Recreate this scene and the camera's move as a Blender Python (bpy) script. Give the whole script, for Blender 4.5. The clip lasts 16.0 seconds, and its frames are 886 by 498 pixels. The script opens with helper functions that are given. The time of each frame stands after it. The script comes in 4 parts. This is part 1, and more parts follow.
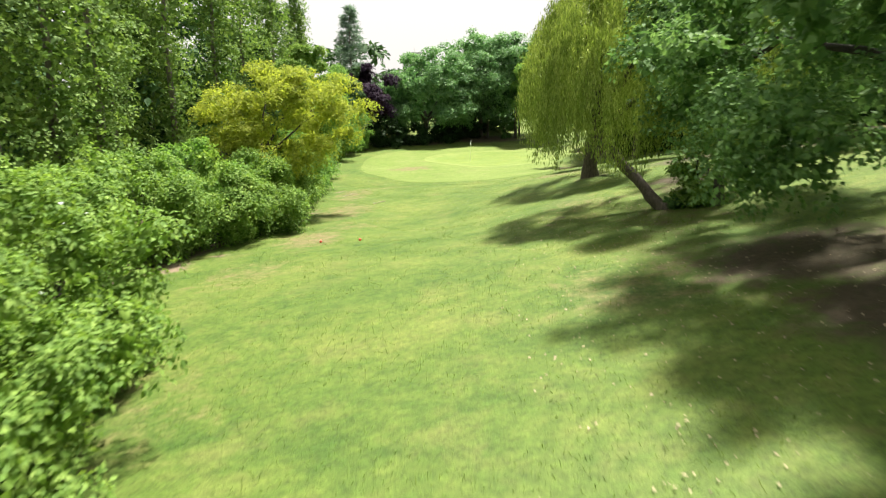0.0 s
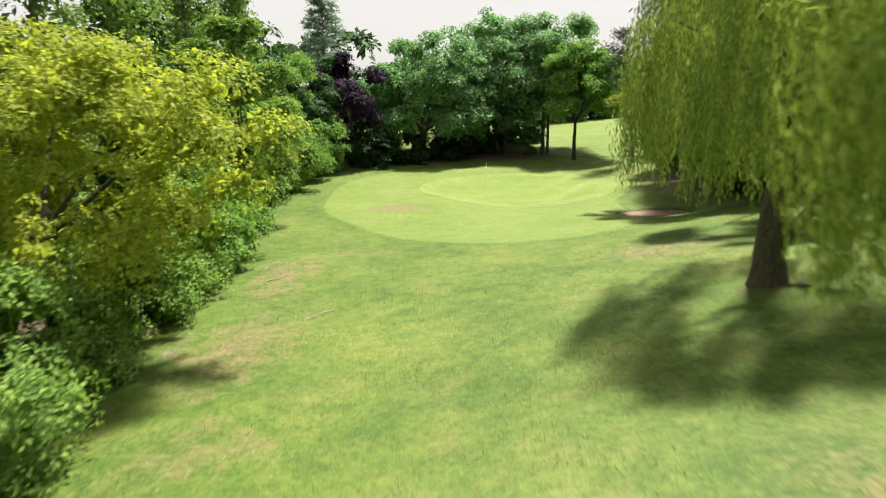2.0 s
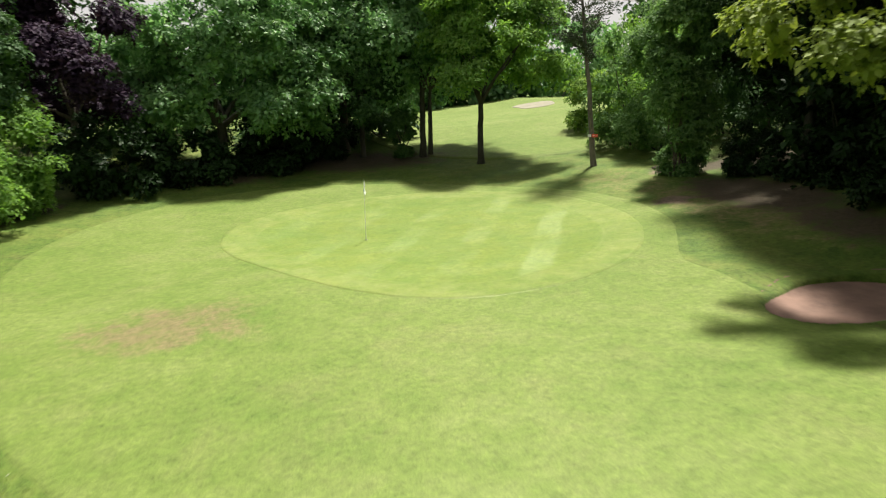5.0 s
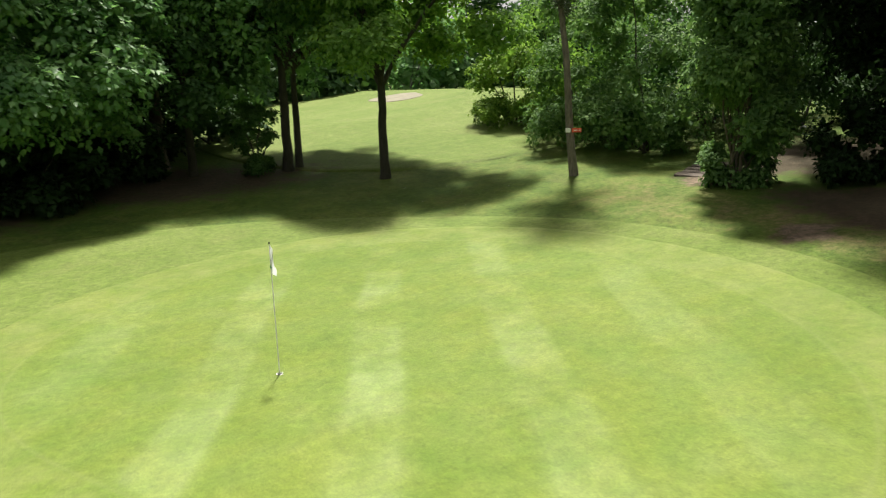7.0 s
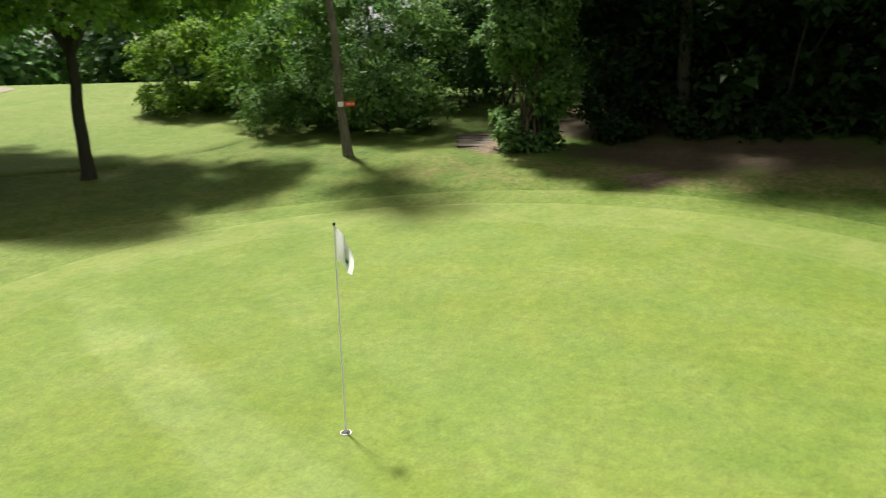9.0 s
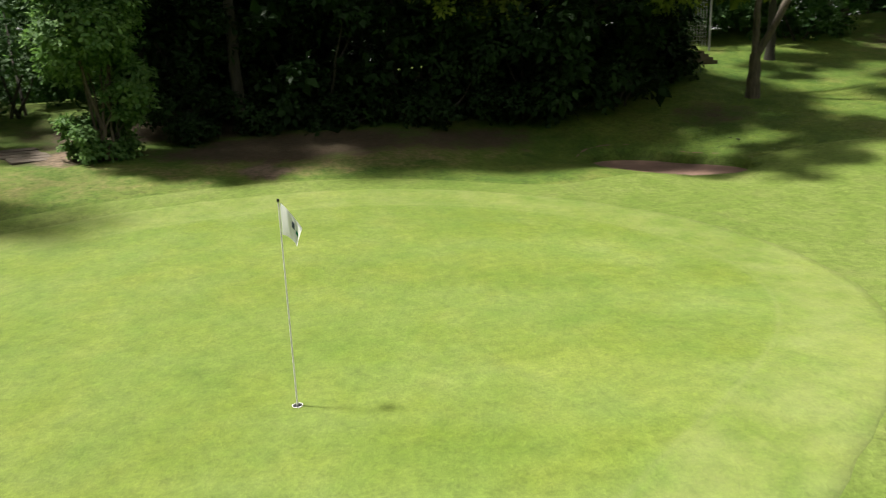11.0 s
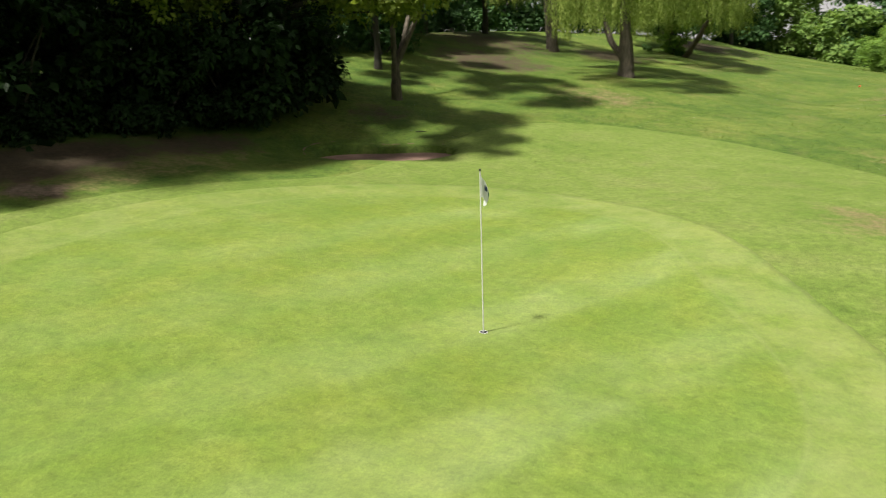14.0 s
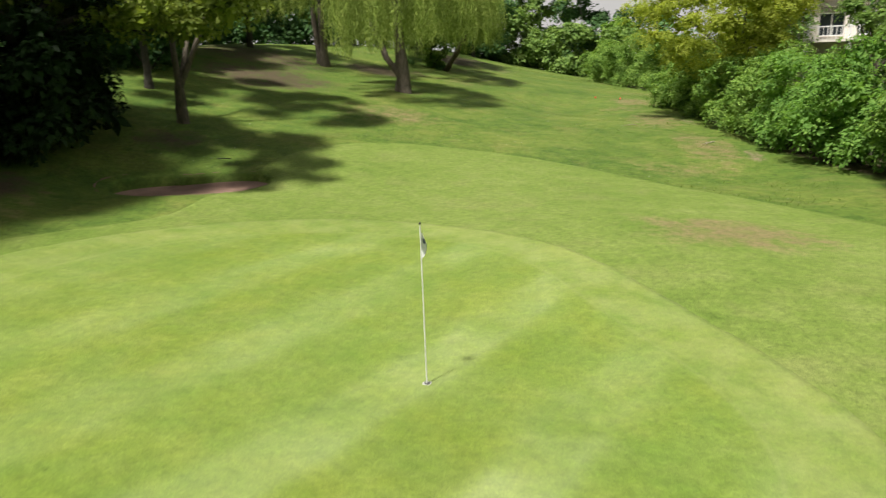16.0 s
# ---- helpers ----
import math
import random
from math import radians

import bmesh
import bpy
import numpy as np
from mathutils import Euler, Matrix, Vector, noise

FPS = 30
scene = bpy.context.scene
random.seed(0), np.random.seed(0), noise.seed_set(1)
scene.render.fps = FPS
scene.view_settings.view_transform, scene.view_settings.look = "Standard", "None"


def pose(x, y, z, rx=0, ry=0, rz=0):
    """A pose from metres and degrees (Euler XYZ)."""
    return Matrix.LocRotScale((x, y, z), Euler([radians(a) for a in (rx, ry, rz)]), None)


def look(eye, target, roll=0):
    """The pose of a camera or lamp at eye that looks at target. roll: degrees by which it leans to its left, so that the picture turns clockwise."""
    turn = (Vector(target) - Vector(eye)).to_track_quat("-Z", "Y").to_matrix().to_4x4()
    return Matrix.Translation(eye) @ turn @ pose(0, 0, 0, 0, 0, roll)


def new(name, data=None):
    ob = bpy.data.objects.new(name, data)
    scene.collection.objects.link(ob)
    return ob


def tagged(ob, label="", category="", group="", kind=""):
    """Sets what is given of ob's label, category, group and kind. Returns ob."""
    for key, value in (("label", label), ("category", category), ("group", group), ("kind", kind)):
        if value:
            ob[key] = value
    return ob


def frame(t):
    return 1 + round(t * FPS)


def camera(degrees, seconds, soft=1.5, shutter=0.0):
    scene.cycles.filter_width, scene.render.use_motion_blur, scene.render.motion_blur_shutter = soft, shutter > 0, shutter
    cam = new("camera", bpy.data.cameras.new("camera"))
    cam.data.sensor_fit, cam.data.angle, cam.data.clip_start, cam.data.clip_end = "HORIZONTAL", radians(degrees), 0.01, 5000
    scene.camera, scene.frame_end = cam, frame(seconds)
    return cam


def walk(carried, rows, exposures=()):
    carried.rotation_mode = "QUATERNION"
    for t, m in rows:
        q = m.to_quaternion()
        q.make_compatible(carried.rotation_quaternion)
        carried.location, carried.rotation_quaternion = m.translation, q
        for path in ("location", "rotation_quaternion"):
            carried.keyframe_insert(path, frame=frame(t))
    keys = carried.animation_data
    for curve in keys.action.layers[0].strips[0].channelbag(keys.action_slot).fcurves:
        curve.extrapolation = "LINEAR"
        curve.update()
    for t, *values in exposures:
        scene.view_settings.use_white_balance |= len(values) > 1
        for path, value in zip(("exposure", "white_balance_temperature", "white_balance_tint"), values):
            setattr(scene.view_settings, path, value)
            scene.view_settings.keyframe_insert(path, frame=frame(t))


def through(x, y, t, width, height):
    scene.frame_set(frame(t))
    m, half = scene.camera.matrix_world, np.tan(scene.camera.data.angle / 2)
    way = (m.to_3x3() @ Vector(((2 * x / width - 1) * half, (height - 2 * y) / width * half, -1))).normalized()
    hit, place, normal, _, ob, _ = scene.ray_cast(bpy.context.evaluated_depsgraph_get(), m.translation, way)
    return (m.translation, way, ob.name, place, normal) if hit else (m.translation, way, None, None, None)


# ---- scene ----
cam = camera(64.4, 16.0, soft=1.2, shutter=0.3)
PATH = [
    (0, (0.264, -73.643, 7.647), (0.180, -71.697, 7.193), -0.2),
    (0.5, (0.159, -68.572, 7.667), (0.075, -66.626, 7.213), -0.1),
    (1, (-0.081, -63.336, 7.597), (-0.162, -61.389, 7.144), 0.1),
    (1.5, (-0.364, -57.433, 7.544), (-0.445, -55.486, 7.092), 0.1),
    (2, (-0.763, -51.052, 7.552), (-0.852, -49.107, 7.095), 0.2),
    (2.5, (-1.182, -45.504, 7.291), (-1.276, -43.559, 6.834), 0.0),
    (3, (-1.774, -40.844, 6.822), (-1.798, -38.897, 6.366), 0.2),
    (3.5, (-2.596, -36.896, 6.5), (-2.478, -34.953, 6.04), -0.1),
    (4, (-3.038, -33.065, 6.132), (-2.797, -31.135, 5.665), -0.3),
    (6.5, (-2.492, -12.584, 4.619), (-1.704, -10.804, 4.161), -1.3),
    (7, (-2.758, -10.267, 4.421), (-1.808, -8.571, 3.952), -1.3),
    (7.5, (-3.256, -8.297, 4.162), (-2.124, -6.717, 3.691), -1.3),
    (8, (-3.873, -6.607, 3.912), (-2.545, -5.189, 3.44), -1.3),
    (8.5, (-4.611, -5.102, 3.639), (-3.055, -3.939, 3.166), -1.2),
    (9, (-5.36, -3.593, 3.361), (-3.596, -2.774, 2.894), -1.2),
    (9.5, (-6.074, -2.256, 3.212), (-4.181, -1.807, 2.747), -1.5),
    (10, (-6.61, -1.036, 3.166), (-4.665, -1.022, 2.699), -1.8),
    (10.2, (-6.738, -0.569, 3.161), (-4.802, -0.738, 2.691), -1.9),
    (12.3, (-6.22, 3.411, 3.197), (-4.656, 2.265, 2.707), -2.4),
    (12.5, (-5.982, 4.032, 3.247), (-4.481, 2.808, 2.751), -2.3),
    (13, (-5.245, 5.474, 3.288), (-3.91, 4.07, 2.788), -2.2),
    (13.5, (-4.477, 6.745, 3.327), (-3.328, 5.188, 2.825), -2.0),
    (14, (-3.813, 7.682, 3.324), (-2.855, 5.999, 2.823), -2.1),
    (14.5, (-3.207, 8.442, 3.372), (-2.441, 6.664, 2.871), -2.2),
    (15, (-2.63, 8.87, 3.39), (-2.045, 7.024, 2.888), -2.1),
    (15.5, (-2.109, 8.867, 3.46), (-1.613, 6.995, 2.959), -2.1),
    (16, (-1.596, 8.176, 3.948), (-1.287, 6.267, 3.439), -2.1),
]
walk(cam, [(t, look(eye, target, roll)) for t, eye, target, roll in PATH],
     [(0, 1.4), (1.0, 1.3), (2.5, 1.12), (4, 0.97), (6.5, 0.81), (12.3, 0.73), (16, 0.63)])

# ---- light ----
SUN_DIR = Vector((0.47, 0.76, 1.92)).normalized()          # towards the sun
world = bpy.data.worlds.new("world")
scene.world = world
world.use_nodes = True
wn, wl = world.node_tree.nodes, world.node_tree.links
wn.clear()
sky = wn.new("ShaderNodeTexSky")
sky.sky_type = 'NISHITA'
sky.sun_disc = False
sky.sun_elevation = math.asin(SUN_DIR.z)
sky.sun_rotation = math.atan2(SUN_DIR.x, SUN_DIR.y)
sky.dust_density = 3.0
sky.air_density = 1.0
hazy = wn.new("ShaderNodeBackground")                        # thin white cloud cover
hazy.inputs[0].default_value = (1.0, 0.955, 0.92, 1)
hazy.inputs[1].default_value = 0.445
blue = wn.new("ShaderNodeBackground")
blue.inputs[1].default_value = 0.06
wmix = wn.new("ShaderNodeMixShader")
wmix.inputs[0].default_value = 0.8
wout = wn.new("ShaderNodeOutputWorld")
wl.new(sky.outputs[0], blue.inputs[0])
wl.new(blue.outputs[0], wmix.inputs[1])
wl.new(hazy.outputs[0], wmix.inputs[2])
wl.new(wmix.outputs[0], wout.inputs[0])
sun_data = bpy.data.lights.new("sun", 'SUN')
sun_data.energy = 5.5
sun_data.angle = radians(5.0)
sun_data.color = (1.0, 0.95, 0.86)
sun = new("sun", sun_data)
sun.matrix_world = look(SUN_DIR * 100, (0, 0, 0))


# ---- materials ----
def material(name):
    m = bpy.data.materials.new(name)
    m.use_nodes = True
    n = m.node_tree.nodes
    n.clear()
    return m, n, m.node_tree.links


def node(n, kind, **values):
    d = n.new(kind)
    for k, v in values.items():
        if k in d.inputs:
            d.inputs[k].default_value = v
    return d


def noise_at(n, l, coord, scale, detail=4.0, rough=0.6):
    d = n.new("ShaderNodeTexNoise")
    d.inputs["Scale"].default_value = scale
    d.inputs["Detail"].default_value = detail
    d.inputs["Roughness"].default_value = rough
    away = n.new("ShaderNodeVectorMath")
    away.operation = 'ADD'
    away.inputs[1].default_value = (137.3, 211.7, 53.9)
    l.new(coord, away.inputs[0])
    l.new(away.outputs[0], d.inputs["Vector"])
    return d.outputs["Fac"]


def ramp(n, l, fac, stops):
    d = n.new("ShaderNodeValToRGB")
    e = d.color_ramp.elements
    while len(e) < len(stops):
        e.new(0.5)
    for s, (p, c) in zip(e, stops):
        s.position, s.color = p, (*c, 1) if len(c) == 3 else c
    l.new(fac, d.inputs[0])
    return d.outputs[0]


def mix(n, l, fac, a, b, blend='MIX'):
    d = n.new("ShaderNodeMix")
    d.data_type, d.blend_type = 'RGBA', blend
    for sock, v in ((d.inputs[0], fac), (d.inputs[6], a), (d.inputs[7], b)):
        if isinstance(v, (int, float)):
            sock.default_value = v
        elif isinstance(v, tuple):
            sock.default_value = (*v, 1)
        else:
            l.new(v, sock)
    return d.outputs[2]


def maths(n, l, op, a, b=None, clamp=False):
    d = n.new("ShaderNodeMath")
    d.operation, d.use_clamp = op, clamp
    for sock, v in zip(d.inputs, (a, b)):
        if v is None:
            continue
        if isinstance(v, (int, float)):
            sock.default_value = v
        else:
            l.new(v, sock)
    return d.outputs[0]


def finish(m, n, l, shader):
    out = n.new("ShaderNodeOutputMaterial")
    l.new(shader, out.inputs[0])
    return m


def plain(name, colour, rough=0.6, metal=0.0, spread=0.15, scale=8.0, bump=0.0):
    m, n, l = material(name)
    pos = n.new("ShaderNodeNewGeometry").outputs["Position"]
    f = noise_at(n, l, pos, scale)
    dark = tuple(c * (1 - spread) for c in colour)
    light = tuple(min(1, c * (1 + spread)) for c in colour)
    b = node(n, "ShaderNodeBsdfPrincipled", Roughness=rough, Metallic=metal)
    l.new(ramp(n, l, f, [(0.3, dark), (0.7, light)]), b.inputs["Base Color"])
    if bump:
        bp = node(n, "ShaderNodeBump", Strength=bump, Distance=0.02)
        l.new(noise_at(n, l, pos, scale * 6), bp.inputs["Height"])
        l.new(bp.outputs[0], b.inputs["Normal"])
    return finish(m, n, l, b.outputs[0])


def leaf_material(name, dark, mid, light, through=0.4, rough=0.65, patch=0.9, tint=(1.0, 1.0, 0.6), gloss=0.2, stretch=1.0):
    """Thin waxy leaves: drifts of shade over the crown, small differences leaf by leaf, some light passing through."""
    m, n, l = material(name)
    g = n.new("ShaderNodeNewGeometry")
    mp = n.new("ShaderNodeMapping")
    mp.inputs["Scale"].default_value = (1, 1, stretch)
    l.new(g.outputs["Position"], mp.inputs[0])
    f = noise_at(n, l, mp.outputs[0], patch, 3.0)
    both = maths(n, l, 'ADD', maths(n, l, 'MULTIPLY', g.outputs["Random Per Island"], 0.34),
                 maths(n, l, 'MULTIPLY', f, 0.8))
    col = ramp(n, l, both, [(0.2, dark), (0.55, mid), (0.9, light)])
    b = node(n, "ShaderNodeBsdfPrincipled", Roughness=rough)
    b.inputs["Specular IOR Level"].default_value = gloss
    l.new(col, b.inputs["Base Color"])
    t = n.new("ShaderNodeBsdfTranslucent")
    l.new(mix(n, l, 1.0, col, tint, 'MULTIPLY'), t.inputs[0])
    mx = n.new("ShaderNodeMixShader")
    mx.inputs[0].default_value = through
    l.new(b.outputs[0], mx.inputs[1])
    l.new(t.outputs[0], mx.inputs[2])
    return finish(m, n, l, mx.outputs[0])


def bark_material(name, dark, light, scale=6.0):
    m, n, l = material(name)
    pos = n.new("ShaderNodeNewGeometry").outputs["Position"]
    mp = n.new("ShaderNodeMapping")
    mp.inputs["Scale"].default_value = (1, 1, 0.22)
    l.new(pos, mp.inputs[0])
    f = noise_at(n, l, mp.outputs[0], scale * 2.2, 6.0, 0.7)
    g = noise_at(n, l, pos, 1.3, 3.0)
    col = mix(n, l, maths(n, l, 'MULTIPLY', g, 0.35), ramp(n, l, f, [(0.35, dark), (0.68, light)]), (0.11, 0.12, 0.07))
    b = node(n, "ShaderNodeBsdfPrincipled", Roughness=0.9)
    l.new(col, b.inputs["Base Color"])
    bp = node(n, "ShaderNodeBump", Strength=0.9, Distance=0.04)
    l.new(f, bp.inputs["Height"])
    l.new(bp.outputs[0], b.inputs["Normal"])
    return finish(m, n, l, b.outputs[0])


def turf_material(name, deep, mid, pale, dry, grain=1.0, stripes=False, zones=False, lay=0.0, sheen_share=0.023):
    """Mown grass: drifts of tone, tufts, fine grain; shade-darkened worn soil and dry grass where the mesh says so."""
    m, n, l = material(name)
    pos = n.new("ShaderNodeNewGeometry").outputs["Position"]
    big = noise_at(n, l, pos, 0.22, 3.0)
    med = noise_at(n, l, pos, 1.6, 5.0, 0.65)
    fine = noise_at(n, l, pos, 26.0, 4.0, 0.7)
    tuft = noise_at(n, l, pos, 7.0, 4.0, 0.7)
    f = maths(n, l, 'ADD', maths(n, l, 'MULTIPLY', big, 0.5), maths(n, l, 'MULTIPLY', med, 0.5))
    col = ramp(n, l, f, [(0.35, deep), (0.5, mid), (0.65, pale)])
    col = mix(n, l, ramp(n, l, noise_at(n, l, pos, 0.6, 4.0, 0.7), [(0.52, (0, 0, 0)), (0.74, (0.42, 0.42, 0.42))]), col, dry)
    shade = ramp(n, l, maths(n, l, 'ADD', maths(n, l, 'MULTIPLY', tuft, 0.5), maths(n, l, 'MULTIPLY', fine, 0.5)),
                 [(0.35, (1 - 0.5 * grain,) * 3), (0.65, (1 + 0.44 * grain,) * 3)])
    col = mix(n, l, 1.0, col, shade, 'MULTIPLY')
    if stripes:
        worn = ramp(n, l, noise_at(n, l, pos, 0.45, 6.0, 0.68), [(0.36, (0.9, 0.925, 0.76)), (0.64, (1.06, 1.05, 1.16))])
        col = mix(n, l, 1.0, col, worn, 'MULTIPLY')
        yellow = ramp(n, l, noise_at(n, l, pos, 1.1, 3.0, 0.55), [(0.4, (0.97, 0.99, 0.96)), (0.65, (1.06, 1.02, 0.86))])
        col = mix(n, l, 1.0, col, yellow, 'MULTIPLY')
    if stripes:
        at = n.new("ShaderNodeAttribute")
        at.attribute_name = "rim"
        col = mix(n, l, maths(n, l, 'MULTIPLY', at.outputs["Fac"], maths(n, l, 'SUBTRACT', med, 0.3)), col, (0.20, 0.225, 0.075))
        col = mix(n, l, ramp(n, l, at.outputs["Fac"], [(0.3, (0, 0, 0)), (0.5, (0.16, 0.16, 0.16)), (0.7, (0, 0, 0))]), col, (0.21, 0.24, 0.09))
    if zones:
        # the soil tone also holds some of the canopy shade over it
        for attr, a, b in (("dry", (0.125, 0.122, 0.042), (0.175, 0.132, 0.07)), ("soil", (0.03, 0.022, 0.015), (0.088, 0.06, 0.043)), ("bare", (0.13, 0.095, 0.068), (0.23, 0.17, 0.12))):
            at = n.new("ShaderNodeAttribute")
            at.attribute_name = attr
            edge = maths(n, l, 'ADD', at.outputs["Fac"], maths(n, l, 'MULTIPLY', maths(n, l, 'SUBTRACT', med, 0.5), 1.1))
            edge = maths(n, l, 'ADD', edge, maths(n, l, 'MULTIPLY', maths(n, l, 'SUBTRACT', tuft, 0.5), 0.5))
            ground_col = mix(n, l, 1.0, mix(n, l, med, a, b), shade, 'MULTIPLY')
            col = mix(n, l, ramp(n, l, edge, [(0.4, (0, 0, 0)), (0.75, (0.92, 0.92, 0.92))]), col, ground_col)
    b = node(n, "ShaderNodeBsdfPrincipled", Roughness=0.85)
    b.inputs["Specular IOR Level"].default_value = 0.15
    l.new(col, b.inputs["Base Color"])
    bp = node(n, "ShaderNodeBump", Strength=0.55 * grain, Distance=0.05)
    l.new(maths(n, l, 'ADD', fine, tuft), bp.inputs["Height"])
    l.new(bp.outputs[0], b.inputs["Normal"])
    if not stripes and not lay:
        return finish(m, n, l, b.outputs[0])
    # mowing lanes: the blades lie one way and then the other, and their sheen with them; the last cut runs round the rim
    if stripes:
        lane = n.new("ShaderNodeVectorMath")
        lane.operation = 'DOT_PRODUCT'
        lane.inputs[1].default_value = (-LAY[1], LAY[0], 0)
        l.new(pos, lane.inputs[0])
        u = maths(n, l, 'ADD', lane.outputs["Value"], maths(n, l, 'MULTIPLY', maths(n, l, 'SUBTRACT', big, 0.5), 0.7))
        wave = maths(n, l, 'COSINE', maths(n, l, 'MULTIPLY', maths(n, l, 'SUBTRACT', u, LANE_AT), 2 * math.pi / LANE_WIDTH))
        wave = maths(n, l, 'MAXIMUM', maths(n, l, 'MINIMUM', maths(n, l, 'MULTIPLY', wave, 1.6), 1.0), -1.0)
        inner = maths(n, l, 'SUBTRACT', 1.0, at.outputs["Fac"])
        lean = maths(n, l, 'SUBTRACT', maths(n, l, 'MULTIPLY', wave, inner), maths(n, l, 'MULTIPLY', at.outputs["Fac"], 0.5))
        lean = maths(n, l, 'MULTIPLY', lean, ramp(n, l, noise_at(n, l, pos, 0.4, 3.0), [(0.3, (0.3,) * 3), (0.6, (1.0,) * 3)]))
        lean = maths(n, l, 'SUBTRACT', maths(n, l, 'MULTIPLY', lean, 0.46), 0.25)
    else:
        lean = maths(n, l, 'MULTIPLY', maths(n, l, 'ADD', med, 0.5), lay)
    tilt = n.new("ShaderNodeCombineXYZ")
    l.new(maths(n, l, 'MULTIPLY', lean, -0.2), tilt.inputs[0])
    l.new(maths(n, l, 'MULTIPLY', lean, -0.98), tilt.inputs[1])
    tilt.inputs[2].default_value = 1.0
    up = n.new("ShaderNodeVectorMath")
    up.operation = 'NORMALIZE'
    l.new(tilt.outputs[0], up.inputs[0])
    sheen = node(n, "ShaderNodeBsdfGlossy", Roughness=0.52)
    sheen.inputs["Color"].default_value = (0.95, 1.0, 0.78, 1)
    l.new(up.outputs[0], sheen.inputs["Normal"])
    mx = n.new("ShaderNodeMixShader")
    mx.inputs[0].default_value = sheen_share
    l.new(b.outputs[0], mx.inputs[1])
    l.new(sheen.outputs[0], mx.inputs[2])
    return finish(m, n, l, mx.outputs[0])


LAY, LANE_AT, LANE_WIDTH = (-0.438, -0.899), -3.4, 2.45         # direction of the mowing lanes, one lane's place, the repeat
ROUGH = turf_material("rough_grass", (0.041, 0.085, 0.011), (0.077, 0.122, 0.018), (0.126, 0.157, 0.031), (0.17, 0.155, 0.053), 1.0, zones=True, lay=0.12, sheen_share=0.008)
APRON = turf_material("apron_grass", (0.085, 0.136, 0.02), (0.114, 0.162, 0.03), (0.143, 0.184, 0.046), (0.166, 0.172, 0.062), 0.8, zones=True, lay=0.12, sheen_share=0.009)
GREEN = turf_material("green_grass", (0.094, 0.15, 0.019), (0.117, 0.167, 0.027), (0.141, 0.184, 0.039), (0.15, 0.181, 0.05), 0.6, stripes=True)
SAND = plain("bunker_sand", (0.17, 0.105, 0.078), 0.95, spread=0.25, scale=1.8, bump=0.6)
SAND_PALE = plain("pale_sand", (0.2, 0.185, 0.13), 0.95, spread=0.2, scale=1.5)

L_MAPLE = leaf_material("maple_leaves", (0.07, 0.16, 0.035), (0.155, 0.3, 0.06), (0.28, 0.45, 0.1), 0.55)
L_DARK = leaf_material("dark_broad_leaves", (0.02, 0.058, 0.018), (0.044, 0.105, 0.03), (0.09, 0.17, 0.05), 0.22)
L_CHESTNUT = leaf_material("chestnut_leaves", (0.052, 0.14, 0.048), (0.145, 0.3, 0.1), (0.29, 0.47, 0.17), 0.48, 0.5, tint=(0.95, 1.0, 0.8), gloss=0.35)
L_THICKET = leaf_material("thicket_leaves", (0.04, 0.1, 0.03), (0.112, 0.22, 0.064), (0.255, 0.4, 0.13), 0.4, tint=(1.0, 1.0, 0.75))
L_PURPLE = leaf_material("purple_leaves", (0.014, 0.009, 0.02), (0.028, 0.016, 0.034), (0.055, 0.03, 0.052), 0.2, 0.6, gloss=0.08)
L_YELLOW = leaf_material("golden_leaves", (0.16, 0.215, 0.034), (0.32, 0.385, 0.055), (0.49, 0.53, 0.09), 0.6)
L_BUSH = leaf_material("hedge_leaves", (0.05, 0.115, 0.02), (0.148, 0.262, 0.047), (0.33, 0.47, 0.105), 0.42)
L_WILLOW = leaf_material("willow_leaves", (0.05, 0.1, 0.018), (0.23, 0.32, 0.06), (0.52, 0.6, 0.17), 0.3, patch=3.0, stretch=0.22)
L_POPLAR = leaf_material("poplar_leaves", (0.07, 0.14, 0.033), (0.155, 0.26, 0.06), (0.285, 0.395, 0.105), 0.42)
L_OLIVE = leaf_material("field_maple_leaves", (0.085, 0.13, 0.024), (0.18, 0.245, 0.042), (0.31, 0.37, 0.075), 0.4)
L_PINE = leaf_material("pine_needles", (0.03, 0.05, 0.03), (0.06, 0.085, 0.05), (0.10, 0.12, 0.075), 0.15, 0.6)
L_FIR = leaf_material("fir_needles", (0.1, 0.17, 0.12), (0.19, 0.28, 0.2), (0.3, 0.4, 0.28), 0.4, tint=(1.0, 1.0, 0.85))
L_IVY = leaf_material("ivy_leaves", (0.028, 0.078, 0.018), (0.06, 0.135, 0.03), (0.11, 0.2, 0.05), 0.2)
L_GRASS = leaf_material("grass_blades", (0.08, 0.14, 0.02), (0.13, 0.2, 0.032), (0.2, 0.25, 0.06), 0.5, 0.6)
# near black: the wood's deep shade is put into this leaf colour
L_LAUREL_SHADE = leaf_material("shade_darkened_laurel", (0.006, 0.016, 0.004), (0.012, 0.030, 0.008), (0.032, 0.067, 0.019), 0.08, 0.5, gloss=0.08)
BARK = bark_material("grey_brown_bark", (0.03, 0.022, 0.017), (0.15, 0.115, 0.09))
BARK_PALE = bark_material("pale_bark", (0.09, 0.075, 0.064), (0.24, 0.2, 0.17))
DEADWOOD = bark_material("dead_wood", (0.24, 0.2, 0.15), (0.46, 0.4, 0.31))
BARK_DARK = bark_material("dark_bark", (0.014, 0.011, 0.009), (0.045, 0.036, 0.03))
POLE = leaf_material("white_fibreglass", (0.8, 0.8, 0.8), (0.83, 0.83, 0.83), (0.86, 0.86, 0.86), 0.4, 0.4, tint=(1.0, 1.0, 1.0))
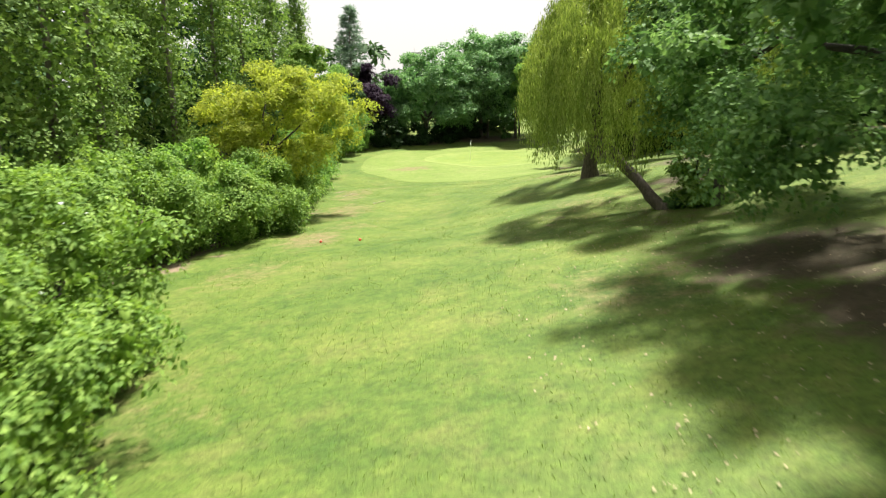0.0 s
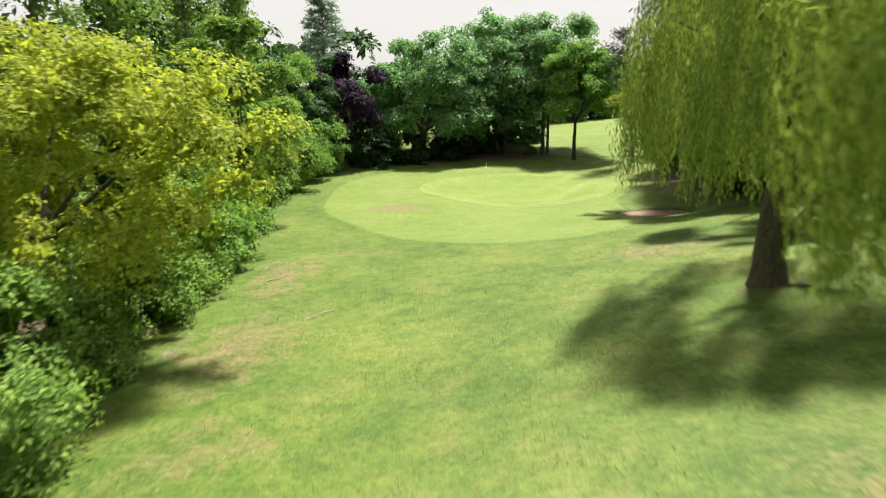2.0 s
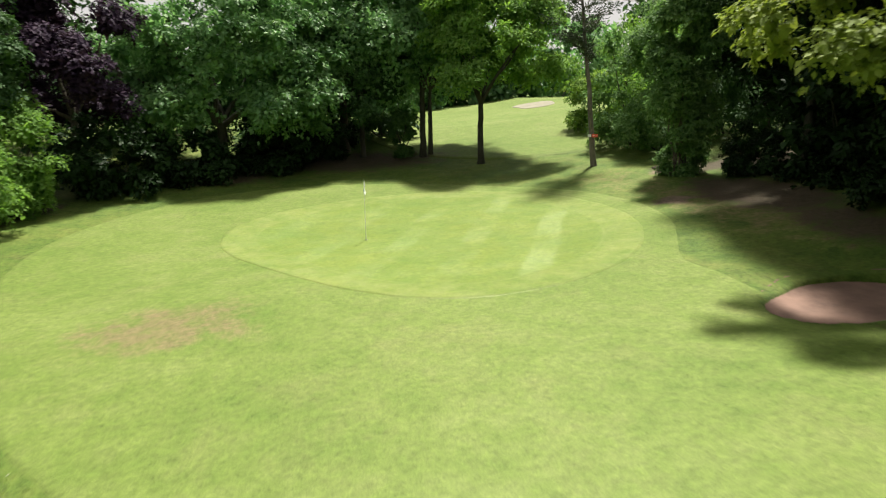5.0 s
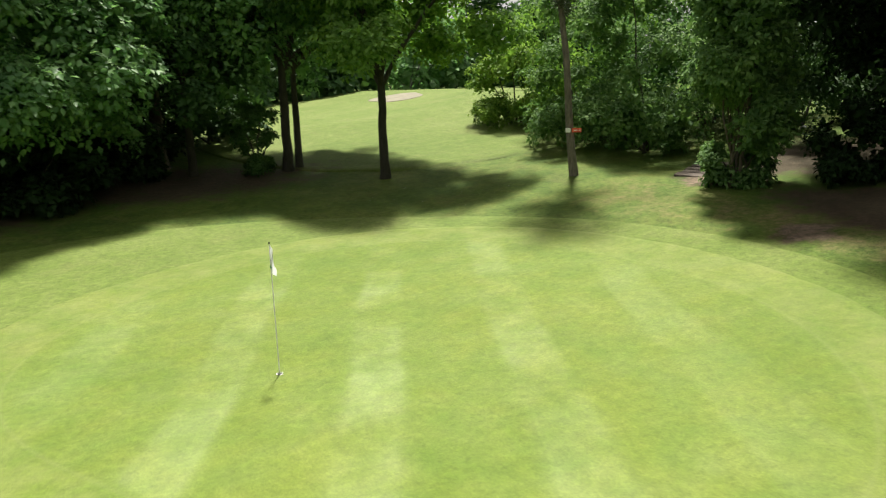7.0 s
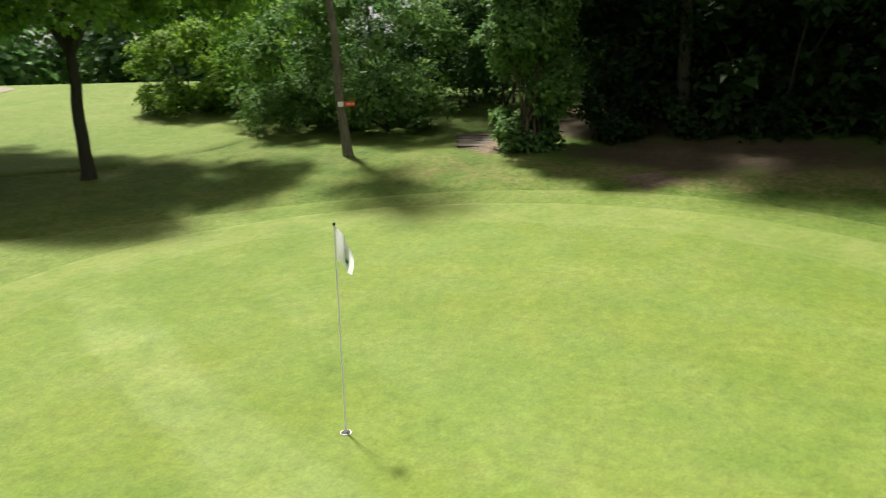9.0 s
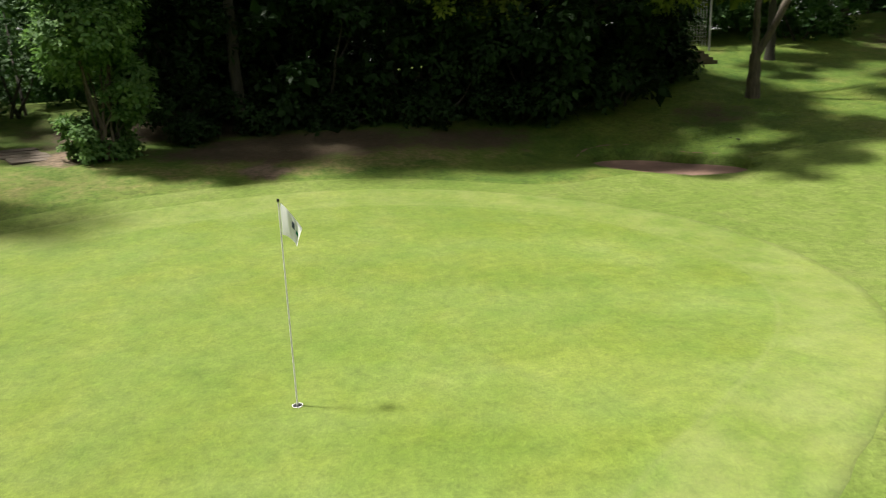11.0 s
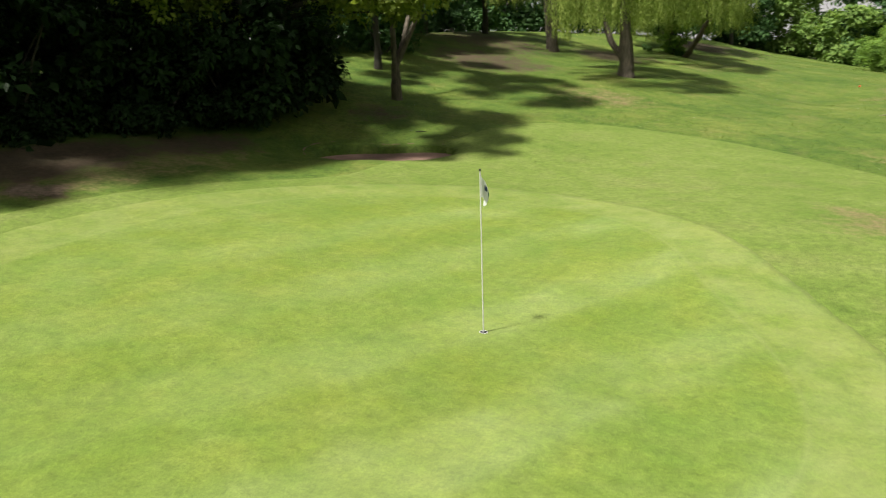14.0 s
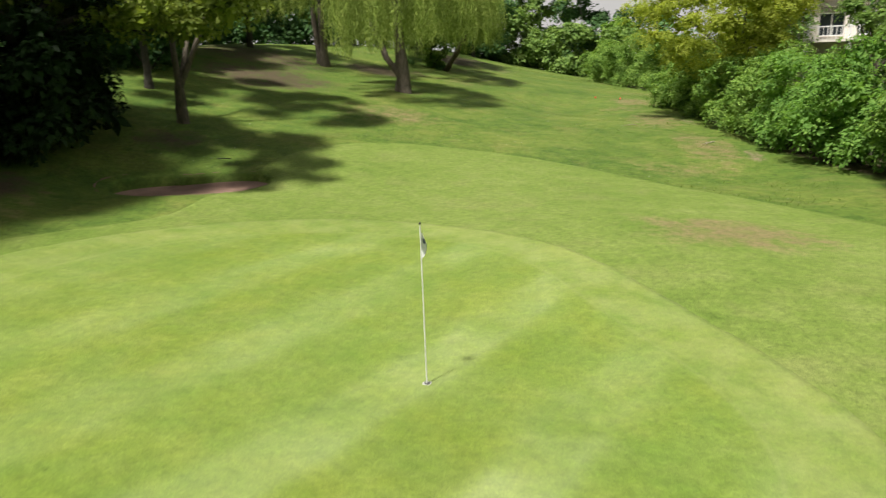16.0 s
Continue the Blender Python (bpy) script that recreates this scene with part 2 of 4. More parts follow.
WHITE = plain("white_paint", (0.82, 0.82, 0.82), 0.4, spread=0.03)
LITTER = plain("dry_leaf", (0.3, 0.25, 0.15), 0.85, spread=0.4, scale=3)
CLOVER = plain("clover_white", (0.4, 0.4, 0.34), 0.9, spread=0.1)
CLOTH = leaf_material("white_cloth", (0.78, 0.79, 0.83), (0.81, 0.82, 0.86), (0.84, 0.85, 0.88), 0.5, 0.8, tint=(1.0, 1.0, 1.0))
RED = plain("red_paint", (0.7, 0.09, 0.04), 0.5, spread=0.08)
BLACK = plain("black_plastic", (0.02, 0.02, 0.022), 0.5)
BLUE_INK = plain("blue_ink", (0.05, 0.07, 0.16), 0.7)
GREEN_INK = plain("green_ink", (0.02, 0.22, 0.15), 0.7)
STEEL = plain("galvanised_steel", (0.5, 0.5, 0.5), 0.4, 0.8)
WOOD = plain("weathered_wood", (0.095, 0.074, 0.056), 0.85, spread=0.3, scale=4, bump=0.5)
RENDER_WALL = plain("cream_wall", (0.66, 0.62, 0.56), 0.85, spread=0.06, scale=1.2)
CONCRETE = plain("concrete", (0.45, 0.45, 0.46), 0.9, spread=0.1, scale=0.4)
ROOF_TILE = plain("brown_roof_tiles", (0.20, 0.11, 0.07), 0.85, spread=0.25, scale=3)
GLASS_DARK = plain("window_glass", (0.03, 0.04, 0.05), 0.08, spread=0.1)


# ---- ground ----
POLY = (-0.012, 0.6, 0.553, 0.876, -1.591, 3.494, 0.042, 0.077, -0.123, 1.319)
SWELLS = ((-3.5, -7, 4, 5, 0.33), (10.6, -11.2, 3.6, 4.0, -0.7), (-2, -38.5, 3.5, 6, -0.5), (7.5, -30, 4, 8, 0.3),
          (-8, -17.5, 4, 3, -0.25), (12, 6, 3, 6, 0.25), (8.6, -9.4, 1.7, 1.4, 0.26), (0, 0, 2.6, 2.6, -0.07))


def height(x, y):
    x, y = np.asarray(x, float), np.asarray(y, float)
    u, v = np.clip(x, -16, 22) / 15, np.clip(y, -75, 25) / 40
    terms = (1, u, v, u * u, u * v, v * v, u ** 3, u * u * v, u * v * v, v ** 3)
    z = sum(c * t for c, t in zip(POLY, terms))
    z = np.where(z > 4.8, 4.8 + 1.5 * (1 - np.exp(-(z - 4.8) / 1.5)), z)
    for cx, cy, sx, sy, a in SWELLS:
        z = z + a * np.exp(-((x - cx) / sx) ** 2 - ((y - cy) / sy) ** 2)
    return z


def ground_z(x, y):
    return float(height(x, y))


def outline(th, coefs):
    r = coefs[0] + 0 * th
    for k in range(1, (len(coefs) + 1) // 2):
        r = r + coefs[2 * k - 1] * np.cos(k * th) + coefs[2 * k] * np.sin(k * th)
    return r


GREEN_AT, GREEN_R = (2.0, -0.2), (7.404, 0.285, 0.017, -0.457, -0.327, -0.127, 0.236, 0.032, -0.111)
APRON_AT, APRON_R = (-1.0, -4.5), (12.34, 0.71, 0.7, -2.48, -0.39, -0.74, 0.5, 0.11, 0.68, 0.25, 0.2, 0.08, 0.02, 0.08, -0.055)
SAND_AT, SAND_R = (9.4, -11.7), (1.85, 0.0, -0.05, 0.38, 0.36, 0.06, -0.05, 0.04, 0.05)


def inside(x, y, at, coefs, grow=0.0):
    """Above 0 within an outline, in metres from its edge."""
    dx, dy = x - at[0], y - at[1]
    return outline(np.arctan2(dy, dx), coefs) + grow - np.hypot(dx, dy)


def step(a, b, t):
    t = np.clip((t - a) / (b - a), 0, 1)
    return t * t * (3 - 2 * t)


def surface(x, y):
    """The ground with the flat-floored bunker dug into the slope."""
    q = np.hypot(x - SAND_AT[0], y - SAND_AT[1])
    q = q / (q + np.maximum(inside(x, y, SAND_AT, SAND_R, 0.3), -0.9 * q))
    h = height(x, y)
    floor = np.minimum(0.40 + 0.1 * q * q, h - 0.03)
    return np.where(q < 1.0, floor + (h - 0.02 - floor) * step(0.84, 1.0, q), h)


def link_mesh(name, verts, faces, mat, parent=None, smooth=False):
    """One mesh object from arrays; faces is an (n, 3) or (n, 4) array."""
    verts, faces = np.asarray(verts, np.float32), np.asarray(faces, np.int32)
    me = bpy.data.meshes.new(name)
    k = faces.shape[1]
    me.vertices.add(len(verts))
    me.vertices.foreach_set("co", verts.ravel())
    me.loops.add(faces.size)
    me.loops.foreach_set("vertex_index", faces.ravel())
    me.polygons.add(len(faces))
    me.polygons.foreach_set("loop_start", np.arange(0, faces.size, k, dtype=np.int32))
    if smooth:
        me.polygons.foreach_set("use_smooth", np.ones(len(faces), bool))
    me.materials.append(mat)
    me.update(calc_edges=True)
    me.validate()
    ob = new(name, me)
    ob.parent = parent
    return ob


def part(name, bm, mat, parent, label=""):
    me = bpy.data.meshes.new(name)
    bm.to_mesh(me)
    bm.free()
    me.materials.append(mat)
    ob = new(name, me)
    ob.parent = parent
    return tagged(ob, label)


def thing(name, at, label, category, group=""):
    e = new(name)
    e.empty_display_size = 0.3
    e.location = at
    return tagged(e, label, category, group)


def axis_steps(lo, hi, fine, far):
    mid = list(np.arange(lo, hi + fine / 2, fine))
    out, d, a, b = [], fine, lo, hi
    left, right = [], []
    while b < far:
        d *= 1.32
        a, b = a - d, b + d
        left.append(a)
        right.append(b)
    return np.array(left[::-1] + mid + right)


# bare soil; (6.6, -51) and (5.4, -56) also paint tree shade on the grass
SOIL_SHADE_SPOTS = ((10.5, -41.5, 3.2, 2.6, 0.85), (13.8, -2.5, 1.9, 4.6, 1.0), (13.2, -7.5, 1.4, 3.0, 0.8), (11.3, -1.2, 1.3, 0.7, 0.75), (14.3, 3.6, 1.4, 1.6, 0.95), (16.8, 3.2, 3.0, 1.3, 1.0),
              (0.5, 16.5, 8, 3.2, 0.85), (-7, 13.5, 5, 2.6, 0.9), (14.5, -31, 5, 4.5, 0.75), (17.5, -37, 6, 5, 0.7), (12.2, -15.8, 1.6, 1.8, 0.62),
              (7.6, -58.5, 3.0, 3.0, 0.85), (8.6, -63, 3.4, 4.4, 0.95), (6.6, -68, 2.6, 3, 0.7), (3.6, -46.6, 0.45, 0.5, 0.8), (8.3, -46.5, 2.2, 3.5, 0.45), (18.5, -11, 3.6, 8, 1.0), (18, 0, 3.0, 6, 1.0), (7.0, -33, 1.6, 1.6, 0.55),
              (4.0, -50, 1.6, 1.6, 0.4), (6.6, -51.0, 2.6, 4.5, 0.5), (5.4, -56.0, 2.4, 3.0, 0.45), (9.0, -43.5, 3.0, 3.0, 0.55))
BARE_SPOTS = ((14.4, 3.7, 1.0, 0.9, 0.8), (13.4, 3.9, 0.7, 0.6, 0.7), (11.4, -1.2, 0.8, 0.75, 0.78), (-11.6, -47.6, 1.2, 1.6, 0.8), (-10.1, -45.6, 0.8, 0.5, 0.6),
              (3.2, -47.8, 0.35, 0.5, 0.7), (-9.6, -22.0, 0.5, 2.0, 0.65), (-9.0, -33.0, 0.5, 2.4, 0.6))
DRY_SPOTS = ((12.0, -3.0, 2.0, 7.0, 0.62), (11.5, 3.5, 2.4, 3.0, 0.5), (-7.2, -33, 2.2, 5, 0.62), (-8.2, -24, 1.8, 6, 0.62), (-7.0, -43, 2.0, 3.2, 0.7), (-7.8, -50, 2.5, 3.5, 0.5), (6.2, -25.5, 3.5, 3.0, 0.6),
             (-5.5, -8.0, 2.9, 2.1, 0.7), (-6.5, -19, 3.2, 2.0, 0.5), (-6, -39, 2.2, 2.0, 0.5), (5.0, -43, 2.5, 3, 0.5), (4, -58, 3, 4, 0.5), (-6.5, -62, 3, 5, 0.45))
HEDGE_X = (-7.0, -6.6, -9.4, -11.6, -10.2, -8.9, -9.6, -9.9, -10.7, -13.0, -14.4, -12.6, -10.6)
HEDGE_Y = (-75, -60, -55, -50, -45, -38, -30, -24, -20, -12, -9, 3, 7.5)


def spots(x, y, table):
    f = np.zeros_like(x)
    for cx, cy, sx, sy, a in table:
        f = np.maximum(f, a * np.exp(-(((x - cx) / sx) ** 2 + ((y - cy) / sy) ** 2) ** 1.5))
    return f


def zones(ob, x, y):
    soil, dry, bare = spots(x, y, SOIL_SHADE_SPOTS), spots(x, y, DRY_SPOTS), spots(x, y, BARE_SPOTS)
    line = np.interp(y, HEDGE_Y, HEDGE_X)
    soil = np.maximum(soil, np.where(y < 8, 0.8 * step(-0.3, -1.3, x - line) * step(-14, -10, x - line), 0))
    for name, v in (("soil", soil), ("dry", dry), ("bare", bare)):
        a = ob.data.attributes.new(name, 'FLOAT', 'POINT')
        a.data.foreach_set("value", v.astype(np.float32))


gx, gy = axis_steps(-20, 24, 0.36, 2500), axis_steps(-80, 34, 0.45, 2500)
gx = np.sort(np.concatenate([gx[(gx < 6.6) | (gx > 12.4)], np.arange(6.6, 12.41, 0.1)]))     # finer round the bunker
gy = np.sort(np.concatenate([gy[(gy < -14.4) | (gy > -9.2)], np.arange(-14.4, -9.19, 0.1)]))
X, Y = np.meshgrid(gx, gy)
XF, YF = X.ravel(), Y.ravel()
ripple = 0.025 * np.sin(XF * 1.7 + np.sin(YF * 0.9)) * np.sin(YF * 1.3 + np.sin(XF * 1.1))
keep = step(0.3, 1.2, -inside(XF, YF, APRON_AT, APRON_R, 0.0)) * step(0.3, 1.2, -inside(XF, YF, GREEN_AT, GREEN_R, 0.6))
ZF = height(XF, YF) + ripple * keep - 0.9 * step(0.05, 0.3, inside(XF, YF, SAND_AT, SAND_R))
nx, ny = len(gx), len(gy)
idx = np.arange(nx * ny).reshape(ny, nx)
quads = np.stack([idx[:-1, :-1], idx[:-1, 1:], idx[1:, 1:], idx[1:, :-1]], -1).reshape(-1, 4)
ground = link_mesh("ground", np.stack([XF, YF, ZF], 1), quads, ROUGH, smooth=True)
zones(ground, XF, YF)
tagged(ground, "rough mown grass with dry patches and bare soil under the trees", "ground", kind="structure")


def patch_sheet(name, at, coefs, lift, mat, rings, spokes, base=surface):
    """A sheet with a curved outline that lies on the ground, with a thin turned-down edge."""
    th = np.linspace(0, 2 * np.pi, spokes, endpoint=False)
    wob = 0.012 * np.sin(th * 23) + 0.01 * np.sin(th * 61 + 1)
    r = outline(th, coefs) + wob
    fr = np.concatenate([np.linspace(0.02, 1, rings), [1.004]])
    px = at[0] + np.outer(fr, r * np.cos(th))
    py = at[1] + np.outer(fr, r * np.sin(th))
    pz = base(px, py) + lift
    pz[-1] -= lift + 0.01
    v = np.stack([px.ravel(), py.ravel(), pz.ravel()], 1)
    v = np.vstack([v, [[at[0], at[1], float(base(at[0], at[1])) + lift]]])
    k = len(fr)
    i = np.arange(k * spokes).reshape(k, spokes)
    j = np.roll(i, -1, 1)
    q = np.stack([i[:-1], i[1:], j[1:], j[:-1]], -1).reshape(-1, 4)
    cap = np.stack([np.full(spokes, k * spokes), i[0], j[0], j[0]], -1)
    me_faces = [tuple(f) for f in q] + [(a, b, c) for a, b, c, _ in cap]
    me = bpy.data.meshes.new(name)
    me.from_pydata([tuple(p) for p in v], [], me_faces)
    me.polygons.foreach_set("use_smooth", np.ones(len(me_faces), bool))
    me.materials.append(mat)
    ob = new(name, me)
    return ob, v


def apron_base(x, y):
    return height(x, y) - 0.9 * step(0.05, 0.3, inside(x, y, SAND_AT, SAND_R))


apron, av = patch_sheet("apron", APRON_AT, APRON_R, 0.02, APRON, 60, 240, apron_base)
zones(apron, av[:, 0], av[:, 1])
tagged(apron, "short mown apron grass round the putting green", "lawn", kind="structure")
green, gv = patch_sheet("putting_green", GREEN_AT, GREEN_R, 0.035, GREEN, 50, 240)
rim = green.data.attributes.new("rim", 'FLOAT', 'POINT')
rim.data.foreach_set("value", step(1.45, 1.05, inside(gv[:, 0], gv[:, 1], GREEN_AT, GREEN_R)).astype(np.float32))
tagged(green, "closely mown striped putting green", "putting green", kind="structure")
far_lawn, lv = patch_sheet("far_fairway", (16.0, 33.0), (17.5, 1.5, 0.6, -3.0, 1.2, 0.5, 0.4), 0.07, APRON, 40, 160)
zones(far_lawn, lv[:, 0], lv[:, 1])
tagged(far_lawn, "sunlit mown fairway beyond the trees", "lawn", kind="structure")
bunker, bv = patch_sheet("bunker", SAND_AT, (SAND_R[0] + 0.3, *SAND_R[1:]), 0.005, SAND, 26, 140)
tagged(bunker, "pinkish sand bunker sunk into the grass beside the green", "bunker", kind="structure")

# ---- trees ----
RNG = np.random.default_rng(7)


def unit(v):
    return v / np.maximum(np.linalg.norm(v, axis=-1, keepdims=True), 1e-6)


def leaves(name, p, d, nrm, length, width, mat, parent):
    """Folded two-triangle leaves at p, along d, facing nrm."""
    count = len(p)
    d = unit(d)
    s = unit(np.cross(d, nrm))
    n = np.cross(s, d)
    L, W = length[:, None], width[:, None]
    a = p
    b = p + d * L * 0.45 + s * W * 0.5 + n * W * 0.16
    c = p + d * L - n * L * 0.08
    e = p + d * L * 0.45 - s * W * 0.5 + n * W * 0.16
    v = np.stack([a, b, c, e], 1).reshape(-1, 3)
    i = np.arange(count)[:, None] * 4
    f = np.stack([i + np.array([0, 1, 2]), i + np.array([0, 2, 3])], 1).reshape(-1, 3)
    return link_mesh(name, v, f, mat, parent)


def tube(name, path, radii, mat, parent, sides=9, knots=0.0):
    """A tapered, slightly gnarled limb along a path."""
    path = np.asarray(path, float)
    t = np.gradient(path, axis=0)
    t = unit(t)
    ref = np.array([1.0, 0.13, 0.07])
    s = unit(np.cross(t, ref))
    w = np.cross(t, s)
    a = np.linspace(0, 2 * np.pi, sides, endpoint=False)
    r = np.asarray(radii)[:, None] * (1 + knots * RNG.normal(size=(len(path), sides)))
    ring = path[:, None] + r[..., None] * (np.cos(a)[None, :, None] * s[:, None] + np.sin(a)[None, :, None] * w[:, None])
    k = len(path)
    v = ring.reshape(-1, 3)
    i = np.arange(k * sides).reshape(k, sides)
    j = np.roll(i, -1, 1)
    q = np.stack([i[:-1], j[:-1], j[1:], i[1:]], -1).reshape(-1, 4)
    return link_mesh(name, v, q, mat, parent, smooth=True)


def bend(a, b, k=8, sag=0.0, wob=0.1):
    """A wandering path from a to b that bows upward by sag."""
    t = np.linspace(0, 1, k)[:, None]
    a, b = np.asarray(a, float), np.asarray(b, float)
    p = a + (b - a) * t
    p[:, 2] += sag * 4 * t[:, 0] * (1 - t[:, 0])
    p[1:-1] += RNG.normal(scale=wob, size=(k - 2, 3)) * np.array([1, 1, 0.4])
    return p


def shell(count):
    return unit(RNG.normal(size=(count, 3)))


def foliage(blobs, count, size, droop=0.25, aspect=0.62, fill=0.2, plate=0.36, top=0.5):
    """Leaves in sprays laid like shingles over many leafy masses, with large inner leaves that close the crown."""
    blobs = np.asarray(blobs, float)
    count, size = int(count * 0.8), size * 1.09
    area = blobs[:, 3] * blobs[:, 4] + blobs[:, 3] * blobs[:, 5] + blobs[:, 4] * blobs[:, 5]
    inner = int(count * fill)
    outer = count - inner
    per = 26
    m = max(1, outer // per)
    pick = RNG.choice(len(blobs), m, p=area / area.sum())
    heart = (blobs[:, :3] * area[:, None]).sum(0) / area.sum()
    d = unit(shell(m) + 0.75 * unit(blobs[pick, :3] - heart))
    d[:, 2] = np.where(RNG.random(m) < top, np.abs(d[:, 2]), d[:, 2])
    c = blobs[pick, :3] + d * blobs[pick, 3:6] * (0.84 + 0.26 * RNG.random(m))[:, None]
    face = unit(d * 0.75 + np.array([0, 0, 0.75]) + RNG.normal(scale=0.22, size=(m, 3)))
    rs = np.maximum(plate * blobs[pick, 3:6].mean(1), size * 1.1) * (0.7 + 0.6 * RNG.random(m))
    u = unit(np.cross(face, shell(m)))
    w = np.cross(face, u)
    a = RNG.random((m, per)) * 6.283
    q = np.sqrt(RNG.random((m, per)))
    radial = np.cos(a)[..., None] * u[:, None] + np.sin(a)[..., None] * w[:, None]
    p = c[:, None] + radial * (q * rs[:, None])[..., None] - face[:, None] * (0.35 * q * q * rs[:, None])[..., None]
    p = p.reshape(-1, 3) + RNG.normal(scale=size * 0.28, size=(m * per, 3))
    nrm = unit(np.repeat(face, per, 0) + RNG.normal(scale=0.27, size=(m * per, 3)))
    along = unit(radial.reshape(-1, 3) + 0.5 * RNG.normal(size=(m * per, 3)) - np.array([0, 0, droop]))
    L = size * 0.82 * (0.6 + 0.8 * RNG.random(m * per))
    pi = RNG.choice(len(blobs), inner, p=area / area.sum())
    p2 = blobs[pi, :3] + shell(inner) * blobs[pi, 3:6] * (0.15 + 0.45 * RNG.random(inner))[:, None]
    L2 = min(size * 1.7, 0.5) * (0.7 + 0.6 * RNG.random(inner))
    L = np.concatenate([L, L2])
    return np.vstack([p, p2]), np.vstack([along, shell(inner)]), np.vstack([nrm, shell(inner)]), L, L * aspect


def masses(at, radii, k, share=(0.2, 0.4), squash=0.8, hollow=0.42, low=-0.75):
    """k leafy masses of uneven size spread through a lopsided crown."""
    d = shell(k * 4)
    d = d[d[:, 2] > low][:k]
    ph = RNG.random(6) * 6.283
    lop = 1 + 0.1 * np.sin(2.1 * d[:, 0] + ph[0]) + 0.09 * np.sin(2.7 * d[:, 1] + ph[1]) + 0.07 * np.sin(4.2 * d[:, 2] + ph[2])
    r = (hollow + (0.95 - hollow) * RNG.random(len(d)) ** 0.6)[:, None] * lop[:, None]
    c = np.asarray(at) + d * np.asarray(radii) * r
    m = min(radii) * (share[0] + (share[1] - share[0]) * RNG.random(len(d)) ** 1.3)
    return np.stack([c[:, 0], c[:, 1], c[:, 2], m, m, m * squash], 1)


def broad_tree(name, x, y, label, mat, crown, count, size, trunk_r=0.22, k=44, lean=(0, 0), bark=BARK, limbs=7,
               group="", low=-0.7, fork=None, stems=None, category="tree", squash=0.8, share=(0.2, 0.4), aspect=0.62):
    """crown: (dx, dy, height of its middle over the base, rx, ry, rz)."""
    z = ground_z(x, y)
    t = thing(name, (x, y, z), label, category, group)
    c = np.array(crown[:3])
    b = masses(c, crown[3:], k, share=share, low=low, squash=squash)
    leaves("crown", *foliage(b, count, size, aspect=aspect), mat, t)
    top = fork if fork is not None else max(c[2] - crown[5] * 0.55, 1.2)
    stems = stems or [((0, 0), trunk_r)]
    for (sx, sy), sr in stems:
        q = bend((sx, sy, -0.25), (sx + lean[0], sy + lean[1], top), 9, 0, 0.014)
        rr = sr * np.concatenate([[1.55, 1.12], np.linspace(1, 0.74, 7)])
        tube("trunk", q, rr, bark, t, 12, 0.035)
        best = np.argsort(np.linalg.norm(b[:, :3] - np.array([sx, sy, c[2]]), axis=1))
        for i in best[:: max(1, len(best) // limbs)][:limbs]:
            e = bend(q[-1] - (0, 0, 0.15), b[i, :3], 7, 0.25, 0.08)
            tube("limb", e, sr * np.linspace(0.55, 0.1, 7), bark, t, 7, 0.03)
    return t


def bush(name, x, y, label, mat, radii, count, size, k=20, group="", lift=0.0, aspect=0.6, category="shrub", lean=(0, 0)):
    """A shrub leafy down to the ground; radii: rx, ry, height."""
    z = ground_z(x, y)
    t = thing(name, (x, y, z), label, category, group)
    rx, ry, h = radii
    b = masses((lean[0], lean[1], h * 0.46 + lift), (rx, ry, h * 0.5), k, (0.26, 0.48), 0.85, 0.42, -0.97)
    a = RNG.random(k // 2) * 6.283
    q = 0.35 + 0.45 * RNG.random(k // 2)
    m = min(rx, ry) * (0.24 + 0.14 * RNG.random(k // 2))
    skirt = np.stack([rx * q * np.cos(a), ry * q * np.sin(a), m * 0.7 + 0.12 * h * RNG.random(k // 2), m, m, m * 0.9], 1)
    b = np.vstack([b, skirt])
    leaves("crown", *foliage(b, count, size, aspect=aspect), mat, t)
    for i in range(4):
        a = 1.57 * i + 0.4
        q = bend((0.25 * math.cos(a), 0.25 * math.sin(a), -0.2), b[i * 3 % len(b), :3], 6, 0, 0.05)
        tube("stem", q, np.linspace(0.06, 0.015, 6), BARK_DARK, t, 6, 0.03)
    return t


def poplar(x, y, h, r, label, count=11000):
    z = ground_z(x, y)
    t = thing("poplar_tree", (x, y, z), label, "tree", "row of poplars behind the hedge")
    n = int(h * 2.6)
    hz = np.linspace(0.1 * h, h * 0.97, n)
    wid = r * np.minimum(1, np.minimum(0.55 + hz / h * 1.4, (1 - hz / h) * 3.2 + 0.12))
    a = RNG.random(n) * 6.28
    o = wid * 0.55 * RNG.random(n)
    b = np.stack([o * np.cos(a), o * np.sin(a), hz, wid * 0.6, wid * 0.6, wid * 0.95 + 0.35], 1)
    p, d, nr, L, W = foliage(b, count, 0.18, -0.3, 0.75, 0.16, 0.3, 0.2)
    leaves("crown", p, d, nr, L, W, L_POPLAR, t)
    tube("trunk", bend((0, 0, -0.2), (0, 0, h * 0.9), 10, 0, 0.06), np.linspace(0.26, 0.04, 10), BARK_PALE, t, 10, 0.03)
    return t


